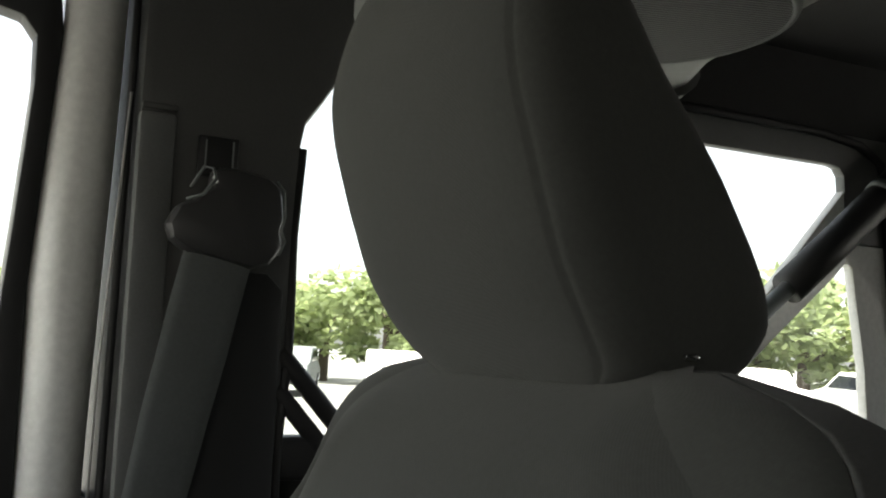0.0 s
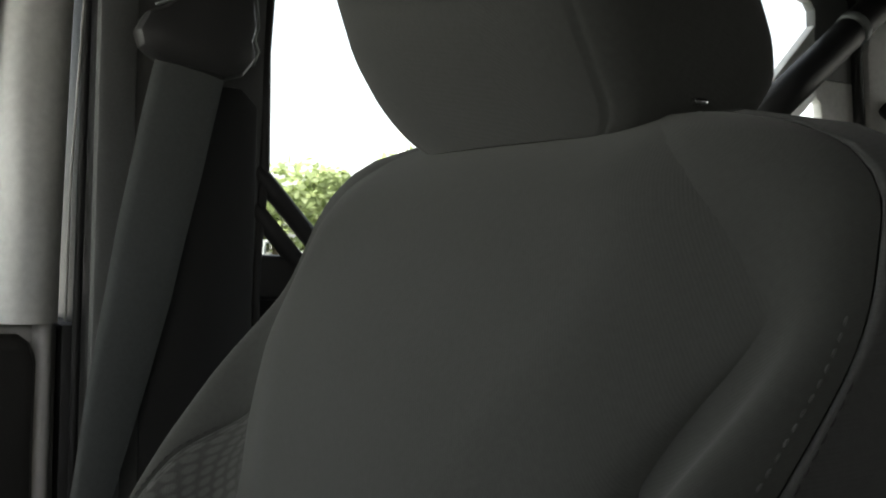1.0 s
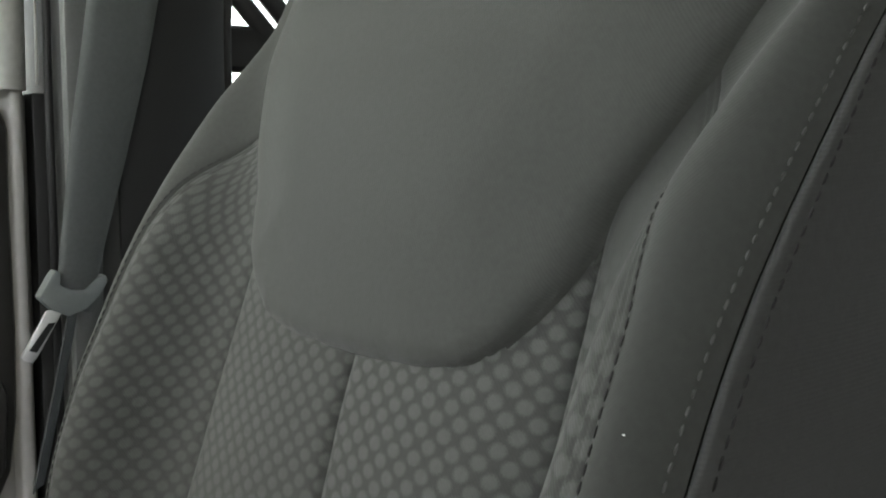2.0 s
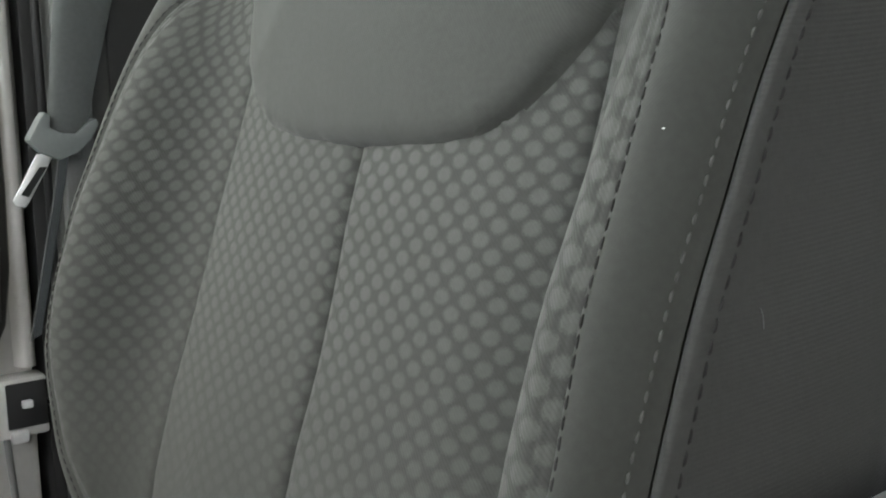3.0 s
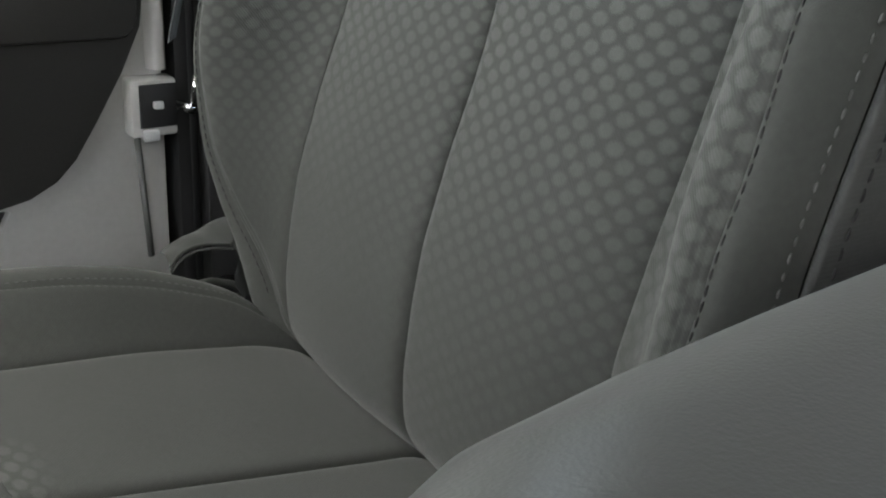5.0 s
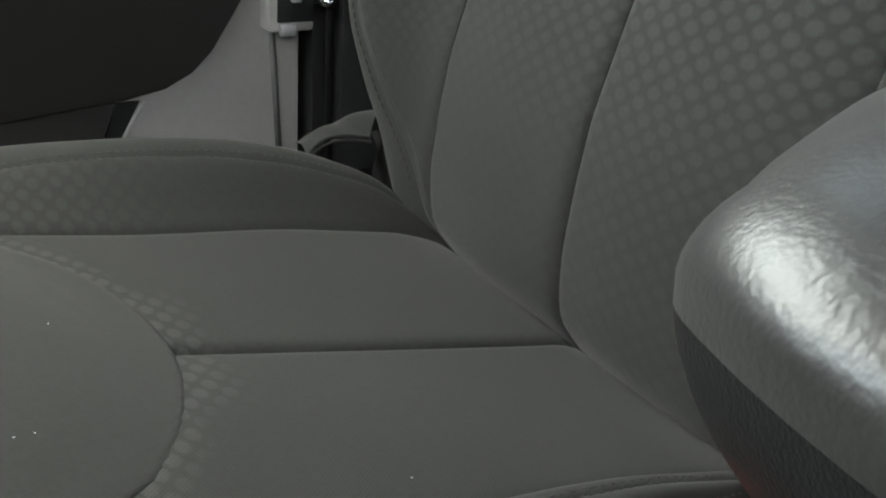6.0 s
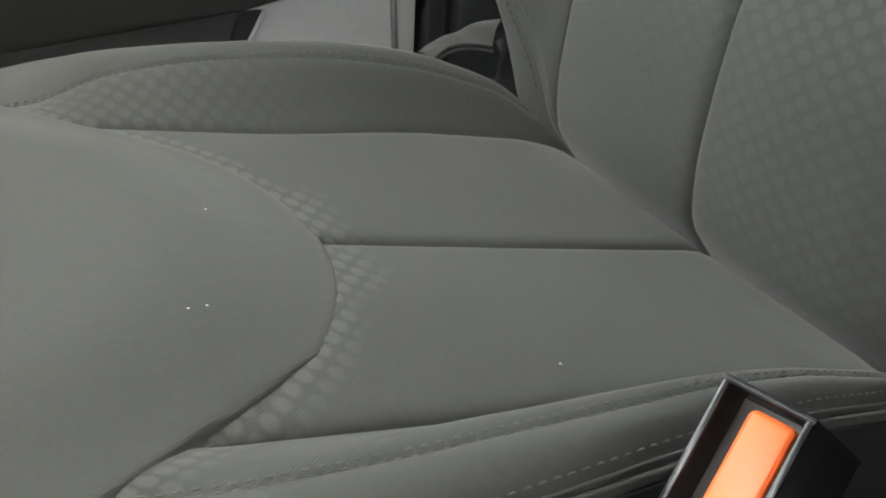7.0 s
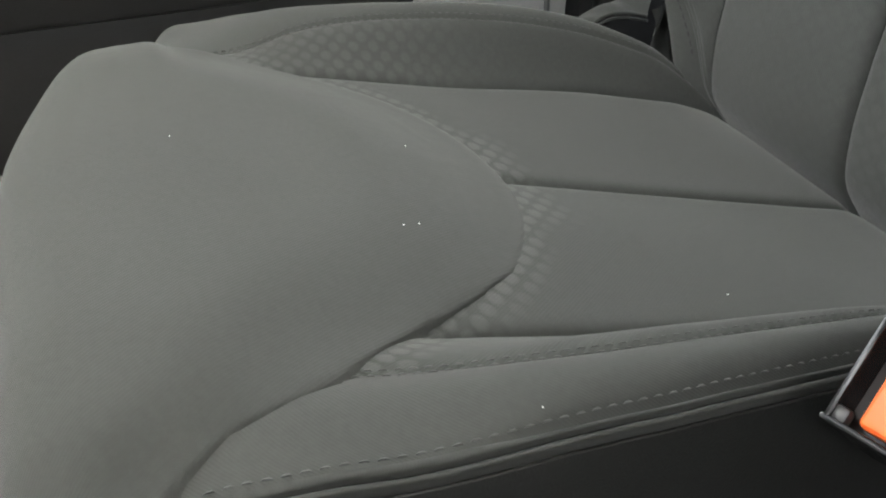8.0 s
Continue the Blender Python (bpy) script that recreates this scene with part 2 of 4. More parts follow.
def tube(points, r, sides=12, radii=None):
    """A round bar along points, closed at both ends."""
    bm = bmesh.new()
    pts = [Vector(p) for p in points]
    rings = []
    for i, p in enumerate(pts):
        d = (pts[min(i + 1, len(pts) - 1)] - pts[max(i - 1, 0)]).normalized()
        a = d.orthogonal().normalized() if i == 0 else (a - d * a.dot(d)).normalized()
        b = d.cross(a)
        rr = radii[i] if radii else r
        rings.append([bm.verts.new(p + rr * (math.cos(t) * a + math.sin(t) * b)) for t in [2 * math.pi * k / sides for k in range(sides)]])
    for q, w in zip(rings, rings[1:]):
        for k in range(sides):
            bm.faces.new((q[k], q[(k + 1) % sides], w[(k + 1) % sides], w[k]))
    bm.faces.new(rings[0][::-1]); bm.faces.new(rings[-1])
    return bm


def ribbon(points, half, normal, thick=0.0012, across=6, curl=0.0):
    """A woven strap: half is the vector from its middle to its edge at each point."""
    bm = bmesh.new()
    uvl, fal = bm.loops.layers.uv.new("weave"), bm.loops.layers.uv.new("pattern")
    run, rows, length = 0.0, [], []
    n = Vector(normal)
    for i, (p, h) in enumerate(zip(points, half)):
        p, h = Vector(p), Vector(h)
        if i:
            run += (p - Vector(points[i - 1])).length
        length.append(run)
        ss = [2 * k / across - 1 for k in range(across + 1)]
        top = [bm.verts.new(p + s * h + n * (thick + curl * (1 - s * s))) for s in ss]
        low = [bm.verts.new(p + s * h + n * (curl * (1 - s * s))) for s in reversed(ss)]
        rows.append(top + low)
    w = 2 * Vector(half[0]).length
    m = len(rows[0])
    for j in range(len(rows) - 1):
        for k in range(m):
            ids = [(j, k), (j, (k + 1) % m), (j + 1, (k + 1) % m), (j + 1, k)]
            f = bm.faces.new([rows[a][b] for a, b in ids])
            for loop, (a, b) in zip(f.loops, ids):
                loop[uvl].uv = ((b if b <= across else m - 1 - b) * w / across, length[a])
                loop[fal].uv = (0, 0)
    bmesh.ops.recalc_face_normals(bm, faces=bm.faces[:])
    return bm


def stitches(path, r=0.0008, pitch=0.0062, share=0.72):
    """A row of thread stitches along a fine polyline of (place, outward)."""
    verts, faces = [], []
    pts = [Vector(p) for p, _ in path]
    outs = [Vector(o).normalized() for _, o in path]
    cum = [0.0]
    for a, b in zip(pts, pts[1:]):
        cum.append(cum[-1] + (b - a).length)

    def at(s):
        k = min(len(pts) - 2, max(0, int(np.searchsorted(cum, s)) - 1))
        f = (s - cum[k]) / max(1e-9, cum[k + 1] - cum[k])
        return pts[k].lerp(pts[k + 1], f), outs[k]

    s = 0.0
    while s + pitch < cum[-1]:
        p, o = at(s)
        q, _ = at(s + pitch * share)
        d = (q - p).normalized()
        side = d.cross(o).normalized()
        base = len(verts)
        for e, (f, k) in enumerate(((0.0, 0.35), (0.25, 1.0), (0.75, 1.0), (1.0, 0.35))):
            c = p.lerp(q, f) + o * (0.0006 * (1 - (2 * f - 1) ** 2))
            for g in range(5):
                t = 2 * math.pi * g / 5
                verts.append(c + r * k * (math.cos(t) * side + math.sin(t) * o))
        for e in range(3):
            for g in range(5):
                faces.append((base + 5 * e + g, base + 5 * e + (g + 1) % 5, base + 5 * e + 5 + (g + 1) % 5, base + 5 * e + 5 + g))
        s += pitch
    bm = bmesh.new()
    vs = [bm.verts.new(v) for v in verts]
    for f in faces:
        bm.faces.new([vs[i] for i in f])
    return bm


# ---- the seat: shared shape of the backrest ----
spine = table([.31, .335, .35, .36, .37, .378, .395, .417, .455, .49, .54, .575, .61, .65, .683, .75, .85, .975, 1.0],
              [.035, .016, .004, -.004, -.012, -.017, -.0195, -.020, -.016, -.010, .005, .018, .030, .043, .055, .078, .112, .155, .1635], 0.014)
back_half = table([.30, .36, .41, .45, .50, .55, .60, .90, .94, .96, .975, .983], [.172, .179, .193, .213, .237, .25, .252, .252, .245, .225, .19, .13], 0.02)
back_lift = table([.30, .38, .426, .505, .569, .602, .649, .705, .745, .782, .828, .858, .881, .913, .98], [.0, .12, .20, .69, 1.08, 1.15, 1.13, 1.0, .92, .80, .60, .35, .15, .08, .0], 0.025)
bolster = table([.140, .150, .160, .170, .180, .190, .200, .208, .216, .226, .238, .250, .275], [-.001, .0, .002, .007, .016, .030, .046, .056, .0605, .062, .055, .041, .012], 0.012)
yoke_half = table([.687, .6872, .6875, .689, .693, .704, .72, .734, .75, .77, .80, .829, .86, .89, .90, .916, .933, .953, .962, .975, .984],
                  [.0, .030, .050, .071, .094, .115, .132, .144, .151, .158, .178, .194, .212, .230, .236, .236, .22, .193, .175, .15, .12], 0.0012)
INSERT = 0.150
ins = table([.30, .36, .42, .55, .745, .77, .80, .83, .86, .89, .93, .96, .983], [.148, .150, .152, .155, .155, .161, .181, .197, .213, .222, .20, .14, .06], 0.012)
seam = lambda z: min(0.152, ins(z))


def over(z):
    """How far the front falls back where the backrest rounds over its top."""
    t = min(1.0, max(0.0, (z - 0.925) / 0.058))
    return 0.040 * (1 - math.sqrt(1 - t * t))


def back_y(x, z):
    a, w = abs(x), back_half(z)
    i = ins(z)
    q = INSERT + (a - i) * 0.1 / max(0.01, w - i)
    swell = 0.003 * math.cos(min(1.0, a / i) * math.pi / 2)
    lift = back_lift(z) * bolster(min(0.272, q)) * (1.0 if x > 0 else 0.88) if a > i else 0.0
    fall = 0.027 * sm(0.70, 0.88, z) * min(1.2, max(0.0, (a - INSERT) / 0.1)) ** 1.5
    if 0 < x <= i:
        fall += 0.0065 * sm(0.108, 0.160, x) * sm(0.74, 0.66, z)
    return spine(z) - swell - lift + fall + over(z)


def crease(d, depth=0.0060, width=0.0024):
    return depth * math.exp(-max(0.0, d) / width)


def back_panel(x0, x1, z0, z1, nx, nz, tops=(), deep=(0.006, 0.006), swell=0.0045):
    """Front panel between two seams; its edges tuck into the seams."""
    def f(s, z):
        a, b = x0(z), x1(z)
        x = a + (b - a) * s
        dip = crease(x - a, deep[0], 0.0022 if deep[0] > 0.008 else 0.0028) + crease(b - x, deep[1], 0.0022 if deep[1] > 0.008 else 0.0028) + sum(0.0008 * math.exp(-((x - t(z)) / 0.0013) ** 2) for t in tops)
        puff = swell * math.sin(math.pi * s)
        return Vector((x, back_y(x, z) + dip - puff, z))
    ss = [0.5 - 0.5 * math.copysign(abs(math.cos(math.pi * k / nx)) ** 0.8, math.cos(math.pi * k / nx)) for k in range(nx + 1)]
    zs = [z0 + (z1 - z0) * k / nz for k in range(nz + 1)]
    run = [0.0]
    for s0, s1 in zip(ss, ss[1:]):
        run.append(run[-1] + (f(s1, 0.6) - f(s0, 0.6)).length)
    arc = dict(zip(ss, run))
    return f, ss, zs, (lambda u, v, p: (arc[u], v))


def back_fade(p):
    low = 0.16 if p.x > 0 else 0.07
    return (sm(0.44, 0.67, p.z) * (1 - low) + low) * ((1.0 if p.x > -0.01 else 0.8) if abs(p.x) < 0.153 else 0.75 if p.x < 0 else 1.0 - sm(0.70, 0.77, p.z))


seat = thing("car_seat", (0, -0.2, 0.0), "grey cloth passenger seat with woven oval dots and stitched seams", "car seat")
at_x = lambda v: (lambda z: v)
middle = lambda z: -0.007 * sm(0.57, 0.69, z)
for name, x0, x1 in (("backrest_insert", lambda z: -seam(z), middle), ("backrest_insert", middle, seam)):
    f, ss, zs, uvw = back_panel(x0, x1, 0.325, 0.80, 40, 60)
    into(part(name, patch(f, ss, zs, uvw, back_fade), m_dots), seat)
stitch_x = table([.30, .36, .41, .45, .50, .55, .60, .71, .74, .77, .80, .84, .98], [.142, .152, .166, .190, .217, .230, .2345, .2285, .226, .215, .195, .185, .10], 0.02)
edge_in = lambda z: min(stitch_x(z), back_half(z) - 0.012)
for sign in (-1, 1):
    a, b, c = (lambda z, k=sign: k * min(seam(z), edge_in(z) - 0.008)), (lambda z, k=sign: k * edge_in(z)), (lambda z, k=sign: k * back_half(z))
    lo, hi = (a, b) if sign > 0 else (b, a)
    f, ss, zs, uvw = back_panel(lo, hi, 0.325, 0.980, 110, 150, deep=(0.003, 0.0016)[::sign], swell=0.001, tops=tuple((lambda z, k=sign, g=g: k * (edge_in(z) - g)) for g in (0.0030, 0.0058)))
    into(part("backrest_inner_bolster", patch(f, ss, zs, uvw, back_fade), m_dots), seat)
    lo, hi = (b, c) if sign > 0 else (c, b)
    f, ss, zs, uvw = back_panel(lo, hi, 0.325, 0.981, 30, 80, deep=(0.0015, 0.0065)[::sign], tops=((lambda z, k=sign: k * (back_half(z) - 0.0016)),))
    into(part("backrest_outer_bolster", patch(f, ss, zs, uvw), m_plain, label="plain ribbed grey cloth bolster"), seat)


def shell(s, z):
    """Side, rear and other side of the backrest, from one front edge to the other."""
    w, c, fy = back_half(z), spine(z) + over(z), back_y(back_half(z), z)
    t = min(1.0, max(0.0, (z - 0.925) / 0.058))
    deep = (0.115 + 0.095 * sm(0.90, 0.76, z)) * math.sqrt(1 - t * t) + 0.004
    rear = max(fy + 0.004, spine(z) + deep)
    ang = math.pi * s
    cx, sy = math.cos(ang), math.sin(ang)
    run = (rear - fy) * abs(sy) ** 0.75
    x = (w + 0.016 * min(1, sy * 3)) * math.copysign(abs(cx) ** 0.55, cx)
    x += math.copysign(0.0065 * (1 - math.exp(-run / 0.003)) * min(1.0, abs(cx) * 2), cx)
    y = fy + run + crease(run, 0.0080, 0.0020) - 0.002 * math.exp(-((run - 0.007) / 0.004) ** 2)
    return Vector((x, y, z))


zz = [0.325 + (0.982 - 0.325) * k / 60 for k in range(61)]
sh = patch(shell, [0.5 * (k / 80) ** 1.9 for k in range(81)] + [1 - 0.5 * (k / 80) ** 1.9 for k in range(79, -1, -1)], zz, weave=lambda u, v, p: (u * 0.75, v), flip=True)
into(part("backrest_shell", sh, m_side, label="dark grey cloth side and rear of the backrest"), seat)


def back_cap(s, v):
    """Top of the backrest between front and rear cloth."""
    x = 0.165 * s
    a, b = back_y(x, 0.975) - 0.004, back_y(0, 0.983) + 0.035
    return Vector((x, a + (b - a) * v, 0.970 + 0.011 * math.sqrt(max(0.0, 1 - s * s)) * math.sin(math.pi * v) ** 0.5))


into(part("backrest_top", patch(back_cap, [k / 20 - 1 for k in range(41)], [k / 8 for k in range(9)], weave=lambda u, v, p: (p.x, p.y)), m_yoke), seat)


def yoke(s, z):
    w = yoke_half(z)
    x = w * s
    lower = [k for k in YZ if yoke_half(k) >= abs(x) - 1e-6]
    dz = z - lower[0] if lower else 0.0
    d = min(w - abs(x), max(0.0, dz), max(0.0, 0.986 - z) * 2)
    rise = 0.016 * (1 - 0.8 * sm(0.84, 0.92, z)) * (1 - math.exp(-d / 0.006)) + 0.012 * sm(0, 0.09, d)
    return Vector((x, back_y(x, z) - rise + 0.002, z))


YZ = [0.687 + 0.297 * (k / 80) ** 1.5 for k in range(81)]
ys = [math.sin(math.pi / 2 * (2 * k / 60 - 1)) for k in range(61)]
into(part("backrest_yoke", patch(yoke, ys, YZ), m_yoke, label="plain grey padded upper panel with a rounded lower edge"), seat)


def back_run(x_of, z0, z1, lift=0.0008, n=160):
    return [(Vector((x_of(z), back_y(x_of(z), z) - lift, z)), Vector((0.35 * math.copysign(1, x_of(z)), -0.9, 0.2)))
            for z in [z0 + (z1 - z0) * k / n for k in range(n + 1)]]


for sign in (-1, 1):
    bm = stitches(back_run(lambda z: sign * (edge_in(z) + 0.0020), 0.40, 0.79), r=0.0005)
    into(part("seam_thread", bm, m_thread_dark), seat)
    bm = stitches(back_run(lambda z: sign * (back_half(z) - 0.0016), 0.42, 0.90, 0.0002), r=0.0006, pitch=0.0062, share=0.62)
    into(part("seam_thread", bm, m_thread), seat)
    run = []
    for k in range(161):
        z = 0.42 + 0.46 * k / 160
        p = shell(0.0048 if sign > 0 else 0.9952, z)
        run.append((p + Vector((sign * 0.0008, -0.0004, 0)), Vector((sign, -0.4, 0))))
    into(part("seam_thread", stitches(run, r=0.0006, pitch=0.0068), m_thread_dark), seat)

# ---- cushion ----
crown = table([-.50, -.462, -.44, -.40, -.30, -.232, -.10, -.035, -.018, -.008, 0.0, 0.02, 0.05], [.385, .408, .416, .419, .410, .400, .376, .3645, .3618, .3585, .352, .335, .315], 0.008)
far_half = table([-.50, -.46, -.42, -.37, -.31, -.25, -.17, -.10, -.05, 0.0, 0.05], [.245, .256, .262, .258, .246, .236, .222, .205, .19, .17, .16])
near_half = table([-.50, -.46, -.42, -.40, -.3845, -.368, -.351, -.333, -.315, -.297, -.254, -.203, -.18, -.14, -.111, -.0845, -.058, -.03, 0.05], [.204, .208, .2135, .2175, .2215, .224, .225, .2253, .2256, .2255, .2212, .2118, .2075, .200, .1945, .189, .183, .173, .158], 0.02)
cush_half = lambda y, side=1: near_half(y) if side > 0 else far_half(y)
near_lift = table([-.50, -.41, -.345, -.29, -.24, -.20, -.15, -.095, -.05, -.015, 0.05], [.0, .0, .10, .40, .54, .57, .54, .43, .26, .08, 0.0], 0.03)
far_lift = table([-.50, -.41, -.345, -.29, -.24, -.20, -.15, -.095, -.05, -.015, 0.05], [.0, .0, .05, .42, .64, .77, .82, .77, .57, .20, 0.0], 0.03)
cush_bolster = table([.140, .150, .160, .170, .180, .190, .200, .210, .220, .235, .250, .275], [-.001, .0, .003, .010, .020, .031, .040, .045, .0465, .044, .037, .012], 0.012)
NOSE_TIP = -.2287
nose_half = table([NOSE_TIP - d for d in (.2133, .187, .166, .145, .123, .10, .082, .065, .05, .036, .026, .018, .0115, .007, .004, .002, .0008, .0002, .0)],
                  [.262, .2125, .1990, .1915, .1813, .1615, .1463, .133, .121, .1085, .096, .082, .067, .053, .0405, .029, .019, .010, .0], 0.0010)


def cush_z(x, y):
    a, w = abs(x), cush_half(y, x)
    q = INSERT + (a - INSERT) * 0.1 / max(0.01, w - INSERT)
    hollow = 0.009 * min(1.0, a / INSERT) ** 2 * sm(-0.24, -0.10, y) * sm(0.01, -0.05, y)
    lift = (near_lift(y) if x > 0 else far_lift(y)) * cush_bolster(min(0.272, q)) if a > INSERT else 0.0
    drop = 0.018 * sm(0.13, 0.27, a) * sm(-0.36, -0.43, y) + (0.006 * sm(0.17, 0.23, a) * sm(-0.32, -0.38, y) if x < 0 else 0.0)
    return crown(y) + hollow + lift - drop


bow_left = table([0, .04, .08, .14, .20, .25, .30], [.0, .002, .009, .022, .034, .042, .05], 0.03)


def bow(x, y):
    """The front edge of the cushion sweeps back towards its sides."""
    return sm(-0.35, -0.44, y) * bow_left(abs(x)) * (1.0 if x < 0 else 0.12)


def cush_panel(x0, x1, y0, y1, nx, ny, tops=(), deep=(0.006, 0.006)):
    def f(s, y):
        a, b = x0(y), x1(y)
        x = a + (b - a) * s
        dip = crease(x - a, deep[0]) + crease(b - x, deep[1]) + sum(0.0006 * math.exp(-((x - t(y)) / 0.0014) ** 2) for t in tops)
        dip *= 0.05 + 0.95 * sm(-0.330, -0.295, y)
        return Vector((x, y + bow(x, y), cush_z(x, y) - dip + 0.0025 * math.sin(math.pi * s)))
    ss = [0.5 - 0.5 * math.copysign(abs(math.cos(math.pi * k / nx)) ** 0.8, math.cos(math.pi * k / nx)) for k in range(nx + 1)]
    vs = [y0 + (y1 - y0) * k / ny for k in range(ny + 1)]
    run = [0.0]
    for s0, s1 in zip(ss, ss[1:]):
        run.append(run[-1] + (f(s1, -0.2) - f(s0, -0.2)).length)
    arc = dict(zip(ss, run))
    return f, ss, vs, (lambda u, v, p: (arc[u], v))


def cush_fade(p):
    near = abs(p.x) - nose_half(min(NOSE_TIP, p.y)) if p.y < NOSE_TIP else math.hypot(p.y - NOSE_TIP, max(0, abs(p.x) - 0.04))
    front = sm(-0.14, -0.30, p.y) if p.x < -INSERT + 0.002 else 0.0
    return 0.9 * max(1.0 - sm(0.0, 0.028, near), 0.5 * front)


cedge = table([-.45, -.40, -.375, -.353, -.338, -.32, -.303, -.284, -.263, -.2415, -.217, -.191, -.163, -.14, -.10, -.05, 0.0, 0.05], [.150, .160, .170, .1766, .1795, .186, .192, .1954, .1962, .1957, .1932, .1906, .187, .1835, .178, .171, .162, .155], 0.02)
for x0, x1 in ((at_x(-INSERT), at_x(0.0)), (at_x(0.0), at_x(INSERT))):
    f, ss, vs, uvw = cush_panel(x0, x1, -0.40, 0.03, 40, 60)
    into(part("cushion_insert", patch(f, ss, vs, uvw, cush_fade), m_dots), seat)
for sign in (-1, 1):
    a, b, c = at_x(sign * INSERT), (lambda y, k=sign: k * cedge(y)), (lambda y, k=sign: k * cush_half(y, k))
    lo, hi = (a, b) if sign > 0 else (b, a)
    f, ss, vs, uvw = cush_panel(lo, hi, -0.43, 0.03, 44, 70, deep=(0.006, 0.0008)[::sign])
    into(part("cushion_inner_bolster", patch(f, ss, vs, uvw, cush_fade), m_dots), seat)
    lo, hi = (b, c) if sign > 0 else (c, b)
    f, ss, vs, uvw = cush_panel(lo, hi, -0.432, 0.03, 30, 70, deep=(0.0008, 0.003)[::sign], tops=((lambda y, k=sign: k * (cush_half(y, k) - 0.0012)),))
    into(part("cushion_outer_bolster", patch(f, ss, vs, uvw), m_plain, label="plain ribbed grey cloth bolster"), seat)


def nose(s, v):
    """Front panel: from its rounded rear tip over the front edge and down."""
    if v <= 1.0:
        y = NY[int(round(v * (len(NY) - 1)))]
        x = nose_half(y) * s
        tip = [k for k in NY if nose_half(k) >= abs(x) - 1e-6]
        dy = (tip[0] - y) if tip else 0.0
        a, b = max(1e-5, nose_half(y) - abs(x)) + 0.10 * sm(-0.375, -0.438, y), max(1e-5, dy)
        d = (a ** -2 + b ** -2) ** -0.5
        rise = 0.0046 * (1 - math.exp(-d / 0.0022)) + 0.0094 * sm(0, 0.065, d)
        return Vector((x, y + bow(x, y), cush_z(x, y) + rise - 0.001))
    t = (v - 1.0)
    y0 = NY[-1]
    x = nose_half(y0) * s
    z0 = nose(s, 1.0).z
    ang = min(1.0, t / 0.4) * math.pi / 2
    y0 += bow(x, y0)
    return Vector((x * (1 - 0.02 * t), y0 - 0.028 * math.sin(ang), z0 - 0.028 * (1 - math.cos(ang)) - max(0.0, t - 0.4) * 0.22))


NY = [NOSE_TIP - 0.2133 * (k / 60) ** 1.6 for k in range(61)]
nv = [k / 60 for k in range(61)] + [1 + k / 24 for k in range(1, 25)]
run_y = lambda v: NY[int(round(v * 60))] if v <= 1 else NY[-1] - (v - 1) * 0.2
into(part("cushion_front_panel", patch(nose, ys, nv, weave=lambda u, v, p: (p.x, run_y(v)), flip=True), m_yoke, label="plain grey front panel with a rounded rear tip"), seat)


WELT = 0.0095


def cush_side(sign):
    """Side cloth: two rolled welts that slope outwards below the seam, then the upright side."""
    def f(s, y):
        w, z = cush_half(y, sign), cush_z(sign * cush_half(y, sign), y)
        r = s * 0.17
        roll = min(r, WELT)
        fade = 0.1 + 0.9 * sm(-0.42, -0.36, y)
        groove = fade * (0.0036 * math.exp(-((r - 0.0047) / 0.0007) ** 2) + 0.0042 * math.exp(-((r - WELT) / 0.0010) ** 2))
        puff = fade * 0.0010 * (math.sin(math.pi * min(1, r / 0.0047)) + math.sin(math.pi * min(1, max(0, r - 0.0047) / 0.0048)))
        out = 0.78 * roll + 0.010 * math.sin(math.pi * min(1, max(0, r - WELT) / 0.13)) - 0.025 * s
        return Vector((sign * (w + out + 0.6 * (puff - groove)), y + bow(sign * w, y), z - r + 0.42 * roll + 0.8 * (puff - groove) - (0.05 + 0.95 * sm(-0.330, -0.295, y)) * crease(r, 0.0034, 0.0011)))
    return f


for sign in (-1, 1):
    rows_y = [-0.436 + 0.465 * k / 60 for k in range(61)]
    bm = patch(cush_side(sign), [WELT / 0.17 * k / 30 for k in range(31)], rows_y, weave=lambda u, v, p: (p.y, p.z), flip=sign < 0)
    into(part("seam_welt", bm, m_plain, label="two rolled cloth welts below the seam"), seat)
    bm = patch(cush_side(sign), [WELT / 0.17 + (1 - WELT / 0.17) * (k / 50) ** 1.6 for k in range(51)], rows_y, weave=lambda u, v, p: (p.y, p.z), flip=sign < 0)
    into(part("cushion_side", bm, m_side_shaded, label="cushion side, its shade put into a near-black colour"), seat)
    for k, x_of in list(enumerate((lambda y: sign * (cedge(y) - 0.0022), lambda y: sign * (cedge(y) + 0.0022), lambda y: sign * (cush_half(y, sign) - 0.0012))))[:2 if sign < 0 else 3]:
        path = [(Vector((x_of(y), y + bow(x_of(y), y), cush_z(x_of(y), y) + 0.0008)), Vector((0.3 * sign, 0, 1))) for y in [-0.41 + 0.39 * j / 160 for j in range(161)]]
        into(part("seam_thread", stitches(path, r=0.00042 if k == 2 else 0.00033, pitch=0.0058 if k == 2 else 0.0052, share=0.6), m_thread), seat)
into(part("seat_core", box((0.30, 0.10, 0.12), (0, 0.045, 0.285), 0.01), m_side), seat)
into(part("seat_base", box((0.40, 0.42, 0.24), (0, -0.21, 0.12), 0.01), m_black, label="black plastic and steel seat base"), seat)
into(part("seat_pan", box((0.44, 0.46, 0.06), (0, -0.215, 0.255), 0.012), m_black), seat)

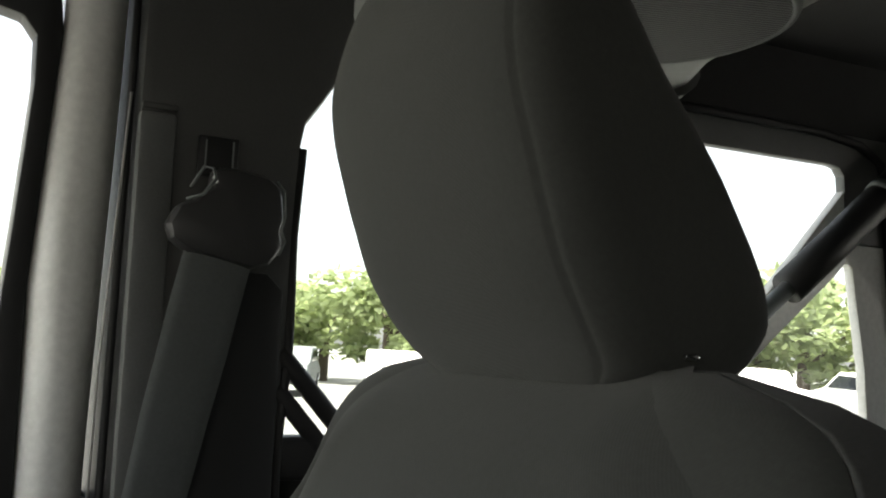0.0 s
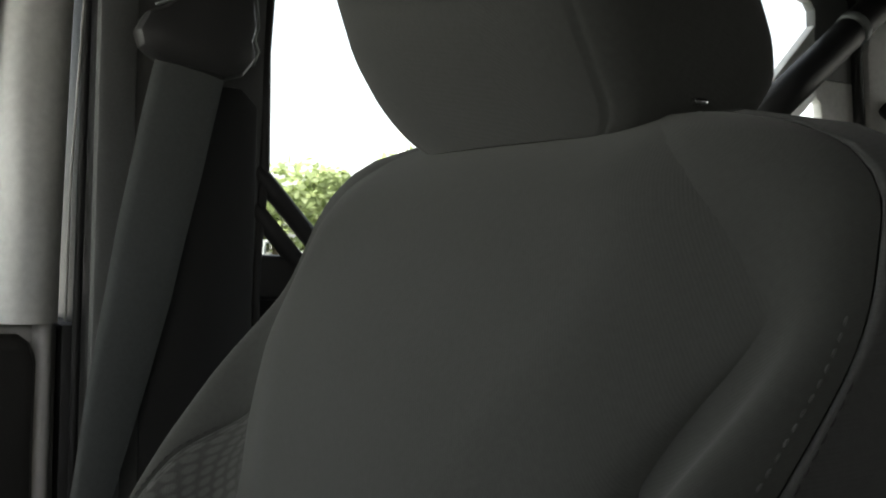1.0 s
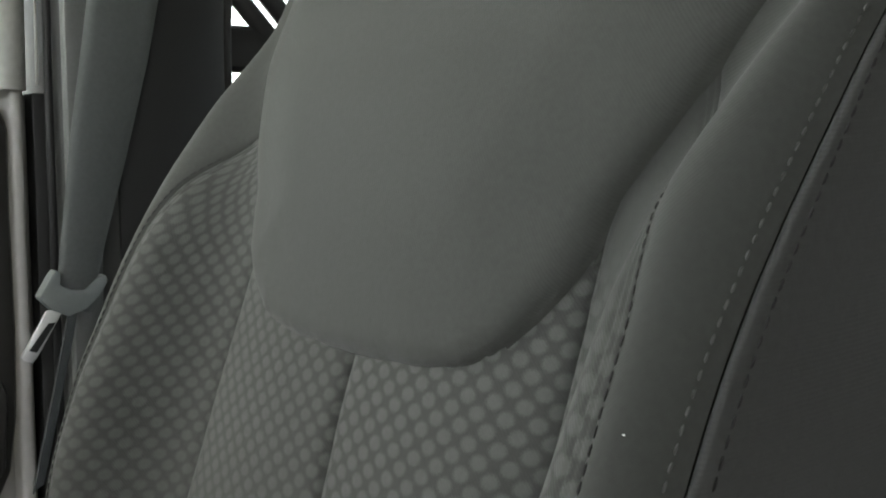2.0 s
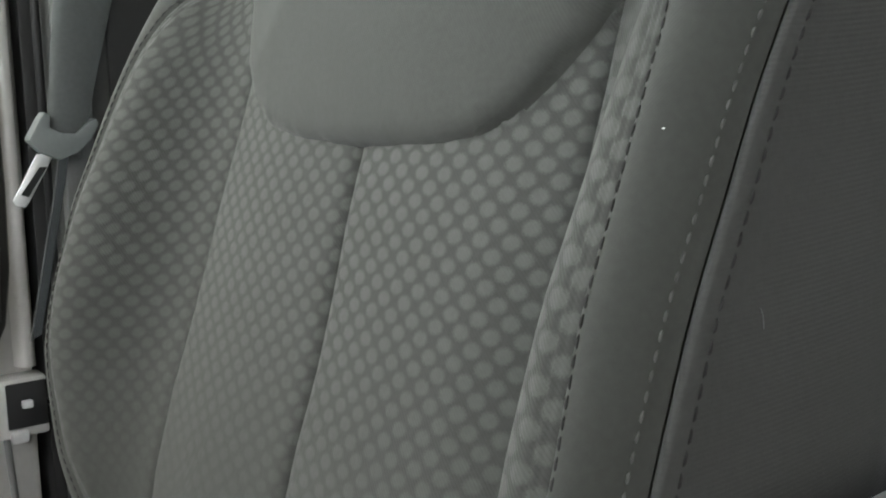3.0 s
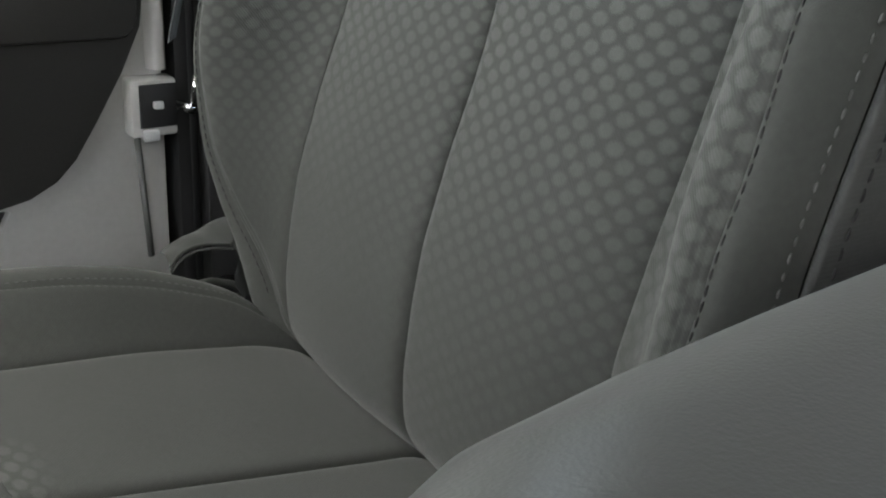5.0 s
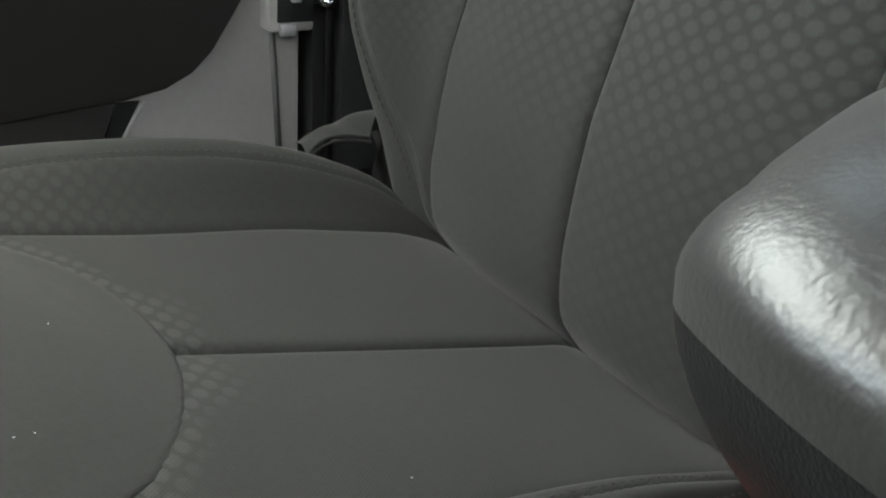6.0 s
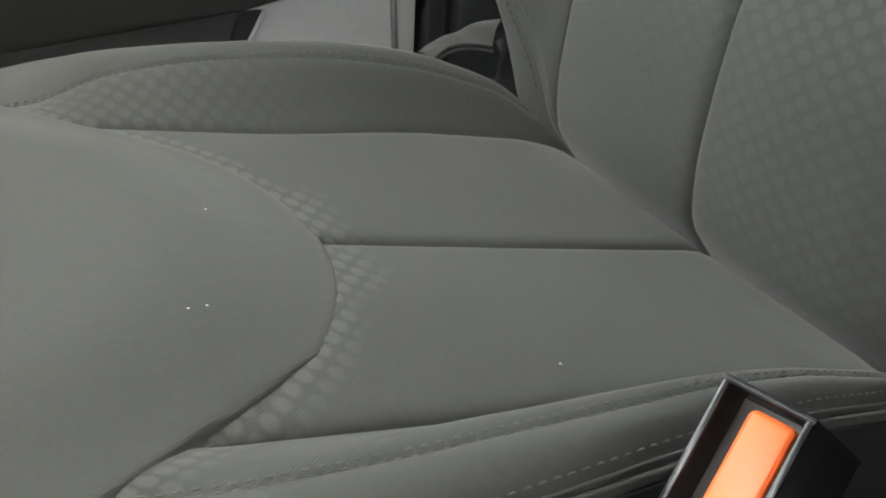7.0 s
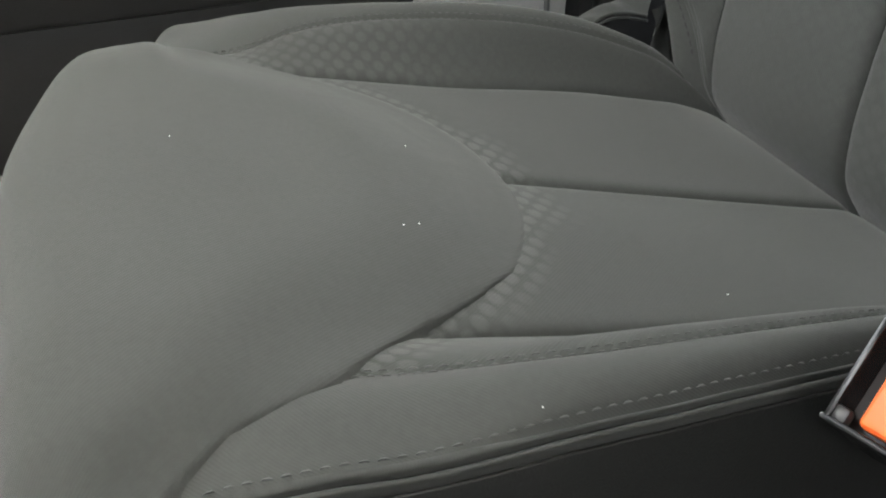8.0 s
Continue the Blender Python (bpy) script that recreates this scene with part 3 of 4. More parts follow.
# ---- head restraint ----
rest = thing("head_restraint", (0, 0.18, 0.96), "grey cloth head restraint with stitched seams on the seat back", "head restraint")
h_front = table([.972, .978, 1.002, 1.031, 1.072, 1.113, 1.139, 1.162, 1.20, 1.225], [.165, .160, .138, .120, .106, .094, .091, .094, .102, .115], 0.02)
h_rear = table([.972, .978, 1.004, 1.022, 1.044, 1.077, 1.103, 1.126, 1.153, 1.19, 1.225], [.228, .246, .260, .256, .244, .222, .201, .181, .162, .148, .135], 0.012)
h_half = table([.972, .98, 1.0, 1.03, 1.08, 1.15, 1.185, 1.21, 1.225], [.10, .118, .127, .131, .132, .130, .120, .10, .06], 0.015)


def rest_skin(s, z):
    a = 2 * math.pi * s
    cx, sy = math.cos(a), math.sin(a)
    w, f, r = h_half(z), h_front(z), h_rear(z)
    x = w * math.copysign(abs(cx) ** 0.36, cx)
    y = (f + r) / 2 + (r - f) / 2 * math.copysign(abs(sy) ** 0.36, sy)
    if sy < 0:
        y += 0.0018 * math.exp(-((abs(x) - 0.85 * w) / 0.0013) ** 2)
        y -= 0.004 * (1 - (x / w) ** 2)
    return Vector((x, y, z))


hz = [0.972 + 0.253 * (0.5 - 0.5 * math.cos(math.pi * k / 50)) for k in range(51)]
bm = patch(rest_skin, [k / 140 for k in range(141)], hz, weave=lambda u, v, p: (u * 0.7, v), flip=False)
bmesh.ops.remove_doubles(bm, verts=bm.verts[:], dist=1e-5)
bmesh.ops.holes_fill(bm, edges=[e for e in bm.edges if len(e.link_faces) == 1])
bmesh.ops.recalc_face_normals(bm, faces=bm.faces[:])
into(part("cover", bm, m_yoke), rest)
for x in (-0.09, 0.09):
    into(part("post", tube([(x, 0.215, 0.90), (x, 0.200, 0.975), (x, 0.192, 1.01)], 0.006), m_chrome, label="bright steel post"), rest)
    into(part("post_collar", tube([(x, 0.183, 0.968), (x, 0.179, 0.993)], 0.008), m_chrome, label="bright steel collar"), rest)
# Steel piece added for the glint of the post collar below the cover.
into(part("post_catch", box((0.006, 0.009, 0.0035), (0.1215, 0.1955, 0.9878), 0.0014, 2), m_chrome, label="small steel piece added for the glint of the post"), rest)

# ---- white lint on the cushion ----
for k, (x, y) in enumerate([(-.002, -.2804), (.086, -.301), (.087, -.308), (-.011, -.391), (.2195, -.3025), (.1244, -.172)]):
    bit = box((0.0010, 0.0004, 0.0003), (0, 0, 0), 0.0001, 1)
    up = 0.0135 if y < -0.25 and x < 0.15 else 0.001
    bmesh.ops.transform(bit, matrix=pose(x, y, cush_z(x, y) + up + 0.0008, 0, 0, 47 * k), verts=bit.verts)
    tagged(part("lint_fleck", bit, m_lint), "tiny white lint fleck lying on the seat cushion", "lint", "lint on the cushion")

# ---- a white thread end clinging to the side of the backrest ----
bit = box((0.0012, 0.0006, 0.0005), (0.2407, 0.0035, 0.7043), 0.0002, 1)
tagged(part("lint_fleck", bit, m_lint), "tiny white lint fleck clinging to the backrest bolster", "lint")
side = min((shell(0.5 * (k / 400) ** 1.9, 0.645) for k in range(1, 400)), key=lambda p: abs(p.y - 0.026))
bit = tube([(side.x + 0.0003, side.y - 0.001, 0.6485), (side.x + 0.0008, side.y - 0.0002, 0.6455), (side.x + 0.0003, side.y + 0.0008, 0.6415)], 0.00012, 6)
tagged(part("lint_thread", bit, m_tongue), "short pale thread end clinging to the backrest side", "lint")

# ---- passenger side of the cabin ----
door = thing("front_door", (-0.46, -0.5, 0.2), "closed grey steel front door with black trim panel", "car door")
steel = [(-1.0, .0), (.007, .0), (.008, .51), (.013, .65), (.013, .84), (-1.0, .84)]
into(part("door_skin", slab(steel, -0.475, -0.437, "x", 0.004), m_paint, label="grey painted steel door"), door)
trim = [(-0.95, .32), (-.31, .375), (-.146, .394), (-.113, .401), (-.09, .413), (-.073, .43), (-.055, .458), (-.03, .50), (-.013, .537), (-.007, .58), (-.005, .65),
        (-.006, .74), (-.005, .81), (-.009, .827), (-.02, .833), (-0.95, .845)]
door_card = into(part("trim_panel", slab(trim, -0.439, -0.417, "x", 0.010), m_panel, label="black grained plastic trim panel"), door)
pocket = [(-.15, .53), (-.03, .53), (-.02, .54), (-.016, .60), (-.020, .613), (-.03, .62), (-.15, .625)]
into(part("pull_pocket", slab(pocket, -0.418, -0.411, "x", 0.004), m_panel), door_card)
into(part("armrest", box((0.05, 0.46, 0.07), (-0.405, -0.40, 0.56), 0.022, 4), m_panel, label="black armrest"), door_card)
into(part("lower_trim", slab([(-0.95, .24), (-.20, .24), (-.163, .362), (-.152, .388), (-.150, .394), (-.31, .379), (-0.95, .325)], -0.438, -0.428, "x", 0.003), m_panel), door)
# Thin black slab stands in for the dark gap before the sill edge.
into(part("sill_gap", slab([(-.171, .338), (-.158, .338), (-.147, .363), (-.132, .391), (-.150, .391), (-.1615, .362)], -0.438, -0.4335, "x", 0), m_rubber), door)
into(part("sill_edge", tube([(-0.436, -.158, .335), (-0.436, -.1445, .363), (-0.436, -.129, .391)], 0.0026, 8), m_paint), door)
# Raised dark grey bar stands in for the groove's shade.
into(part("edge_groove", tube([(-0.4375, -.0175, .44), (-0.4375, -.0135, .37), (-0.4375, -.011, .33)], 0.0032, 8), m_flange), door)
# window frame of the front door: rear post and header around the opening
into(part("frame_post", slab([(-.072, .835), (-.042, .835), (-.044, 1.024), (-.034, 1.194), (-.031, 1.239), (-.04, 1.31), (-.085, 1.31), (-.085, 1.252), (-.064, 1.247), (-.053, 1.232), (-.052, 1.192), (-.06, 1.071), (-.067, .976)],
                            -0.455, -0.425, "x", 0.003), m_rubber, label="black window frame"), door)
into(part("frame_header", slab([(-.95, 1.256), (-.085, 1.252), (-.085, 1.31), (-.95, 1.31)], -0.455, -0.425, "x", 0.003), m_rubber), door)
into(part("pane", slab([(-.95, .84), (-.06, .84), (-.055, 1.20), (-.07, 1.25), (-.95, 1.26)], -0.444, -0.440, "x", 0), m_glass, smooth=False), door)
door.children[-1].visible_shadow = False

pillar = thing("wall_b_pillar", (-0.44, 0.10, 0.1), "grey door pillar with charcoal plastic belt trim", "car pillar", kind="structure")
# light trim strip beside the door, leaning slightly inwards
pil_l = table([.80, .845, 1.03, 1.194, 1.239, 1.36], [-.042, -.042, -.044, -.034, -.031, -.03], 0.03)
pil_r = table([.80, .90, 1.05, 1.20, 1.36], [.0120, .0130, .0165, .0205, .023], 0.03)


def pillar_face(s, z):
    """Rounded face of the upper pillar, slightly swollen half way down."""
    y = pil_l(z) + (pil_r(z) - pil_l(z)) * s
    swell = 0.003 * math.exp(-((z - 0.92) / 0.07) ** 2) + 0.002 * math.sin(9 * z)
    return Vector((-0.432 + (0.019 + swell) * (1 - abs(2 * s - 1) ** 2.6), y, z))


into(part("pillar_trim", patch(pillar_face, [k / 24 for k in range(25)], [.842 + .52 * k / 40 for k in range(41)], flip=True), m_pillar, label="light grey trim"), pillar)
into(part("pillar_core", slab([(-.040, .842), (.011, .842), (.020, 1.36), (-.029, 1.36), (-.032, 1.2), (-.041, 1.03)], -0.52, -0.4325, "x", 0), m_pillar), pillar)


def edge_face(s, z):
    """Rounded steel edge beside the door's trim panel."""
    return Vector((-0.436 + 0.014 * (1 - abs(2 * s - 1) ** 3), -0.0075 + 0.0175 * s, z))


into(part("pillar_edge", patch(edge_face, [k / 16 for k in range(17)], [.50 + .343 * k / 20 for k in range(21)], flip=True), m_paint), pillar)
# Black slab added where the trim behind the strap darkens.
into(part("retractor_cover", slab([(.070, .565), (.166, .565), (.166, 1.03), (.150, 1.045), (.100, 1.045), (.085, .95), (.070, .80)], -0.42, -0.3885, "x", 0.004), m_rubber, label="black slab added to darken the trim behind the strap"), pillar)
into(part("pillar_back", box((0.06, 0.24, 0.84), (-0.512, .06, 0.42), 0.004), m_rubber), pillar)
into(part("pillar_foot", slab([(.0145, .16), (.0285, .16), (.0285, .84), (.0145, .84)], -0.52, -0.425, "x", 0.001), m_rubber), pillar)
into(part("seal", tube([(-0.408, .0225, .30), (-0.408, .0225, .84), (-0.407, .0235, 1.02), (-0.405, .0245, 1.20), (-0.404, .024, 1.34)], 0.0035, 8), m_rubber, label="black rubber seal"), pillar)
into(part("seal_edge", tube([(-0.403, .0125, .845), (-0.403, .0137, .96), (-0.402, .0187, 1.075), (-0.400, .0235, 1.19)], 0.0012, 6), m_paint), pillar)
into(part("belt_trim", slab([(.029, .56), (.170, .56), (.170, .884), (.173, .984), (.176, 1.087), (.177, 1.159), (.181, 1.183), (.196, 1.205), (.213, 1.232), (.212, 1.245), (.26, 1.37), (.029, 1.37), (.029, 1.05)],
                            -0.55, -0.392, "x", 0.010), m_trim, label="charcoal plastic belt trim"), pillar)
# Lower part of the belt trim, split off in a near-black colour.
into(part("lower_trim", slab([(.029, .16), (.166, .16), (.166, .557), (.029, .557)], -0.55, -0.398, "x", 0.006), m_rubber, label="near-black lower part of the belt trim"), pillar)
into(part("trim_flange", slab([(.0295, .57), (.052, .57), (.060, .90), (.061, 1.174), (.0295, 1.174)], -0.40, -0.386, "x", 0.004), m_flange, label="dark grey plastic strip"), pillar)
adjuster = into(part("belt_track", box((0.006, 0.036, 0.036), (-0.391, .099, 1.142), 0.003), m_black, label="black height adjuster"), pillar)
for y in (.087, .111):
    into(part("track_rib", tube([(-0.386, y, 1.130), (-0.386, y, 1.156)], 0.0009, 6), m_tongue), adjuster)
into(part("trim_step", box((0.008, 0.03, 0.006), (-0.390, .046, 1.179), 0.002), m_trim), pillar)
into(part("edge_seal", tube([(-0.398, .169, .70), (-0.398, .171, .90), (-0.398, .176, .98), (-0.398, .174, 1.08), (-0.398, .178, 1.16)], 0.005, 8), m_rubber, label="black rubber seal"), pillar)
striker = into(part("striker_plate", slab([(-.028, .445), (.012, .445), (.012, .494), (-.028, .494)], -0.439, -0.416, "x", 0.003), m_paint), pillar)
# Black slab on the plate stands in for its shaded recess.
into(part("striker_recess", slab([(-.021, .453), (.011, .453), (.011, .490), (-.021, .490)], -0.4175, -0.4145, "x", 0.001), m_rubber), striker)
into(part("striker_catch", box((0.006, 0.008, 0.006), (-0.412, -.006, .473), 0.001), m_steel, label="bright steel catch"), striker)
into(part("striker_tab", box((0.006, 0.014, 0.010), (-0.410, -.014, .448), 0.002), m_steel), striker)
into(part("striker_bolt", tube([(-0.416, .014, .471), (-0.388, .014, .473)], 0.004, 10), m_chrome), striker)
into(part("striker_loop", tube([(-0.39, .015, .475), (-0.388, .019, .501)], 0.003, 8), m_chrome), striker)

# ---- seat belt ----
belt = thing("seat_belt", (-0.36, 0.08, 0.6), "grey webbing seat belt with grey latch plate hanging on the pillar", "seat belt")
pts = [(-0.372, .101, 1.074), (-0.362, .096, 1.050), (-0.358, .0865, 1.01), (-0.357, .0785, .97), (-0.357, .068, .92), (-0.356, .0585, .869), (-0.356, .0425, .793), (-0.357, .030, .73), (-0.3575, .0245, .70), (-0.360, .020, .674)]
strap_half = table([.66, .70, .73, .793, .869, .945, 1.01, 1.08], [.0135, .0145, .0165, .0217, .0256, .028, .0287, .029], 0.02)
halves = [(0, strap_half(p[2]), -.005) for p in pts]
into(part("shoulder_strap", ribbon(pts, halves, (1, -0.1, 0), curl=0.004), m_web, label="grey woven strap"), belt)
low = [(-0.362, .0235, .680), (-0.364, .018, .65), (-0.366, .0095, .61), (-0.368, -.0075, .535)]
lhal = [(.0105, -.0070, 0) for p in low]
into(part("lap_strap", ribbon(low, lhal, (-0.55, -0.83, 0), curl=0.001), m_web), belt)
guide = [(.052, 1.078), (.055, 1.065), (.070, 1.056), (.124, 1.045), (.140, 1.050), (.152, 1.065), (.148, 1.079), (.151, 1.091), (.148, 1.116), (.135, 1.125), (.105, 1.129),
         (.085, 1.127), (.089, 1.113), (.074, 1.100), (.060, 1.095)]
loop_body = into(part("guide_loop", slab(guide, -0.380, -0.352, "x", 0.008), m_guide, label="smooth black plastic belt guide"), belt)
into(part("guide_rim", tube([(-0.351, 0.0640, 1.0980), (-0.348, 0.0770, 1.1030), (-0.348, 0.0870, 1.1170), (-0.352, 0.0850, 1.1260), (-0.354, 0.0780, 1.1270), (-0.354, 0.0680, 1.1090)], 0.0014, 8), m_tongue), loop_body)
into(part("guide_edge", tube([(-0.351, 0.1410, 1.1210), (-0.351, 0.1480, 1.1130), (-0.351, 0.1500, 1.0910), (-0.351, 0.1470, 1.0800), (-0.351, 0.1510, 1.0700), (-0.351, 0.1460, 1.0580)], 0.0010, 8), m_tongue), loop_body)
tong = [(0.0020, 0.7000), (0.0060, 0.7050), (0.0100, 0.7020), (0.0090, 0.6930), (0.0180, 0.6890), (0.0280, 0.6880), (0.0390, 0.6970), (0.0440, 0.6990), (0.0460, 0.6940), (0.0390, 0.6830), (0.0290, 0.6740), (0.0150, 0.6690), (0.0020, 0.6750), (-0.0070, 0.6850)]
plate_body = into(part("latch_plate", slab(tong, -0.364, -0.351, "x", 0.0013), m_tongue, label="grey plastic latch plate"), belt)
into(part("latch_blade", slab([(0.0, 0.674), (0.013, 0.674), (-0.0085, 0.6385), (-0.0115, 0.6355), (-0.0175, 0.6375), (-0.0195, 0.641)], -0.360, -0.357, "x", 0.0006), m_steel, label="bright steel blade"), plate_body)
# Thin black sheet on the blade stands in for its dark slot.
into(part("blade_slot", slab([(0.001, 0.6645), (0.0065, 0.6645), (-0.0085, 0.643), (-0.0140, 0.645)], -0.3569, -0.3566, "x", 0), m_rubber), plate_body)

# ---- bars behind the pillar and the rear side window ----
rail = thing("side_rail", (-0.36, 0.3, 0.85), "black padded bars behind the seat beside the window", "bar")
into(part("rail", box((0.03, 0.52, 0.040), (-0.412, .424, .882), 0.008, 3), m_black), rail)
into(part("brace", tube([(-0.405, .164, .981), (-0.40, .175, .969), (-0.40, .220, .920), (-0.40, .255, .882)], 0.0090), m_black), rail)
into(part("brace", tube([(-0.405, .162, .949), (-0.40, .171, .939), (-0.40, .216, .890), (-0.40, .224, .882)], 0.0085), m_black), rail)
into(part("brace_cap", box((0.014, 0.010, 0.006), (-0.392, .226, .904), 0.002), m_tongue), rail)

side = thing("wall_rear_side", (-0.52, 0.7, 0.0), "grey rear side wall with window openings and slanted divider", "car wall", kind="structure")
for name, poly, mat in (("header", [(.20, 1.253), (.955, 1.253), (.969, 1.25), (.977, 1.24), (.979, 1.221), (.983, 1.15), (1.30, 1.15), (1.30, 1.296), (.20, 1.296)], m_flange),
                        ("roof_side", [(.20, 1.296), (1.30, 1.296), (1.30, 1.46), (.20, 1.46)], m_head),
                        ("sill", [(.17, .0), (1.30, .0), (1.30, .858), (.17, .858)], m_panel),
                        ("rear_post", [(1.035, .80), (1.30, .80), (1.30, 1.15), (.983, 1.15), (.988, 1.122), (.995, 1.118), (1.02, .988), (1.028, .897)], m_pillar),
                        ("divider", [(.979, 1.221), (.985, 1.125), (.978, 1.118), (.965, 1.105), (.87, 1.027), (.60, .80), (.60, .865), (.845, 1.075)], m_pillar)):
    into(part(name, slab(poly, -0.522, -0.505, "x", 0.003), mat), side)
pane = into(part("pane", slab([(.18, .80), (1.03, .80), (1.0, 1.12), (.985, 1.254), (.18, 1.254)], -0.530, -0.526, "x", 0), m_glass, smooth=False), side)
pane.visible_shadow = False
into(part("header_edge", tube([(-0.50, .55, 1.294), (-0.50, .75, 1.294), (-0.50, .93, 1.292), (-0.50, 1.0, 1.284), (-0.50, 1.04, 1.262), (-0.50, 1.058, 1.21)], 0.006, 8), m_rubber), side)
into(part("post_seal", tube([(-0.50, 1.062, 1.25), (-0.50, 1.054, 1.19), (-0.50, 1.070, 1.05), (-0.50, 1.086, .958), (-0.50, 1.096, .84)], 0.008, 8), m_rubber, label="black rubber seal"), side)
into(part("post_cloth", slab([(1.09, .80), (1.18, .80), (1.17, 1.28), (1.072, 1.25), (1.066, 1.19), (1.082, 1.05)], -0.508, -0.490, "x", 0.008), m_pillar, label="grey pillar cloth"), side)

bar = thing("sport_bar", (-0.47, 0.9, 1.0), "black padded diagonal roll bar across the rear side window", "roll bar")
into(part("padding", tube([(-0.472, 1.13, 1.309), (-0.471, 1.023, 1.223), (-0.47, .93, 1.148), (-0.47, .845, 1.080)], 0.022, 16), m_black, label="black padded sleeve"), bar)
into(part("tube", tube([(-0.47, .90, 1.124), (-0.47, .74, .996), (-0.47, .60, .884)], 0.011, 12), m_tongue, label="grey steel tube"), bar)
into(part("strap", tube([(-0.471, 1.006, 1.209), (-0.471, 1.017, 1.218)], 0.0238, 16), m_tongue), bar)
grab = thing("grab_handle", (-0.49, 1.11, 1.05), "black plastic grab handle on the rear post", "handle")
into(part("handle", tube([(-0.488, 1.10, 1.12), (-0.472, 1.105, 1.105), (-0.468, 1.112, 1.08), (-0.470, 1.122, 1.06), (-0.488, 1.13, 1.045)], 0.012, 10), m_black), grab)

# ---- overhead speaker bar ----
snd = thing("speaker_bar", (0.36, 0.28, 1.17), "black overhead speaker bar with round slatted grille", "speaker bar")
outline = [(-.12, .12), (-.125, .403), (-.105, .396), (-.039, .362), (.03, .341), (.102, .322), (.20, .305), (.58, .305), (.75, .33), (.95, .40), (.95, .12)]
into(part("housing", slab(outline, 1.190, 1.32, "z", 0.012), m_snd, label="grey plastic housing"), snd)
cap_body = into(part("end_cap", tube([(-0.10, .383, 1.203), (-0.132, .396, 1.203)], 0.017, 14), m_snd), snd)
# Black disc on the cap stands in for its shaded recess.
into(part("end_recess", tube([(-0.128, .386, 1.193), (-0.132, .387, 1.190)], 0.008, 14), m_rubber), cap_body)
spin = pose(0.035, .271, 1.1875, 0, 0, -18)
ring = [spin @ Vector((0.088 * math.cos(t), 0.062 * math.sin(t), 0.001)) for t in [2 * math.pi * k / 48 for k in range(48)]]
into(part("grille_rim", tube(ring + [ring[0]], 0.0035, 8), m_snd), snd)
oval = [spin @ Vector((0.086 * math.cos(t), 0.060 * math.sin(t), 0)) for t in [2 * math.pi * k / 48 for k in range(48)]]
into(part("grille_backing", slab([(p.x, p.y) for p in oval], 1.1888, 1.1915, "z", 0), m_rubber), snd)
bm = bmesh.new()
for k in range(46):
    x = -0.088 + 0.176 * (k + 0.5) / 46
    h = 0.062 * math.sqrt(max(0.0, 1 - (x / 0.088) ** 2))
    if h > 0.006:
        t = box((0.0020, 2 * h, 0.004), (x, 0, 0), 0)
        bmesh.ops.transform(t, matrix=spin, verts=t.verts)
        me = bpy.data.meshes.new("slat_shape"); t.to_mesh(me); t.free(); bm.from_mesh(me); bpy.data.meshes.remove(me)
into(part("grille_slats", bm, m_trim, smooth=False), snd)
snd.children[-1]["kind"] = "stuff"
snd.location += Vector((-0.007, -0.013, 0))

# ---- centre console, armrest lid and buckle ----
console = thing("centre_console", (0.365, 0.1, 0.0), "dark plastic centre console with padded grained armrest lid", "console")
into(part("body", box((0.15, 0.54, 0.53), (0.410, .16, 0.277), 0.02, 3), m_black), console)

lid_half = table([-.285, -.284, -.281, -.276, -.270, -.25, -.225, -.185, -.135, -.085, -.015, .115, .30, .33, .345], [.0, .015, .0295, .042, .0508, .0633, .0765, .0839, .0906, .096, .1038, .1092, .1092, .085, .0], 0.0030)
LID_Y = [-.285 + .630 * (0.5 - 0.5 * math.cos(math.pi * k / 100)) for k in range(101)]


def lid(s, v):
    """Padded lid: its outline swept from the lower edge, round the side, over the top."""
    i = int(round(s * 200))
    y = LID_Y[i] if i <= 100 else LID_Y[200 - i]
    x = -lid_half(y) if i <= 100 else lid_half(y)
    lift = 0.007 * sm(-.262, -.284, y)
    if v < 0.25:
        u = 1 - v / 0.25
        inset, z = 0.0485 * (1 - math.cos(0.5 * math.pi * u)), 0.5907 + lift - (0.0345 + lift) * math.sin(0.5 * math.pi * u)
    elif v < 0.62:
        ang = 0.5 * math.pi * (v - 0.25) / 0.37
        inset, z = 0.047 * (1 - math.cos(ang)), 0.5907 + lift + (0.0233 - lift) * math.sin(ang)
    else:
        inset, z = 0.047, 0.614 + 0.0015 * sm(0.62, 1.0, v)
    k, j = max(0.0, 1 - inset / 0.11), max(0.0, 1 - inset / 0.30)
    if v >= 0.62:
        k, j = k * (1 - (v - 0.62) / 0.38), j * (1 - (v - 0.62) / 0.38)
    return Vector((0.405 + x * k, 0.03 + (y - 0.03) * j, z))


# The lid's lower half is black to put its shade into the colour.
for name, rows, mat, text in (("lid_base", [0.235 * k / 12 for k in range(13)], m_black, "lower half of the lid, its shade put into the colour"),
                              ("armrest_lid", [0.235 + 0.765 * k / 36 for k in range(37)], m_leather, "black grained vinyl armrest lid")):
    bm = patch(lid, [k / 200 for k in range(201)], rows, flip=False)
    bmesh.ops.remove_doubles(bm, verts=bm.verts[:], dist=1e-5)
    bmesh.ops.recalc_face_normals(bm, faces=bm.faces[:])
    into(part(name, bm, mat, label=text), console)
into(part("lid_latch", box((0.066, 0.016, 0.060), (0.427, -0.284, 0.569), 0.007, 3), m_console, label="smooth grey latch plate"), console)

buckle = thing("belt_buckle", (0.27, -0.20, 0.45), "black seat belt buckle with orange release button beside the cushion", "seat belt buckle")
A, B, C = Vector((.255, -.209, .476)), Vector((.2745, -.201, .475)), Vector((.271, -.231, .443))
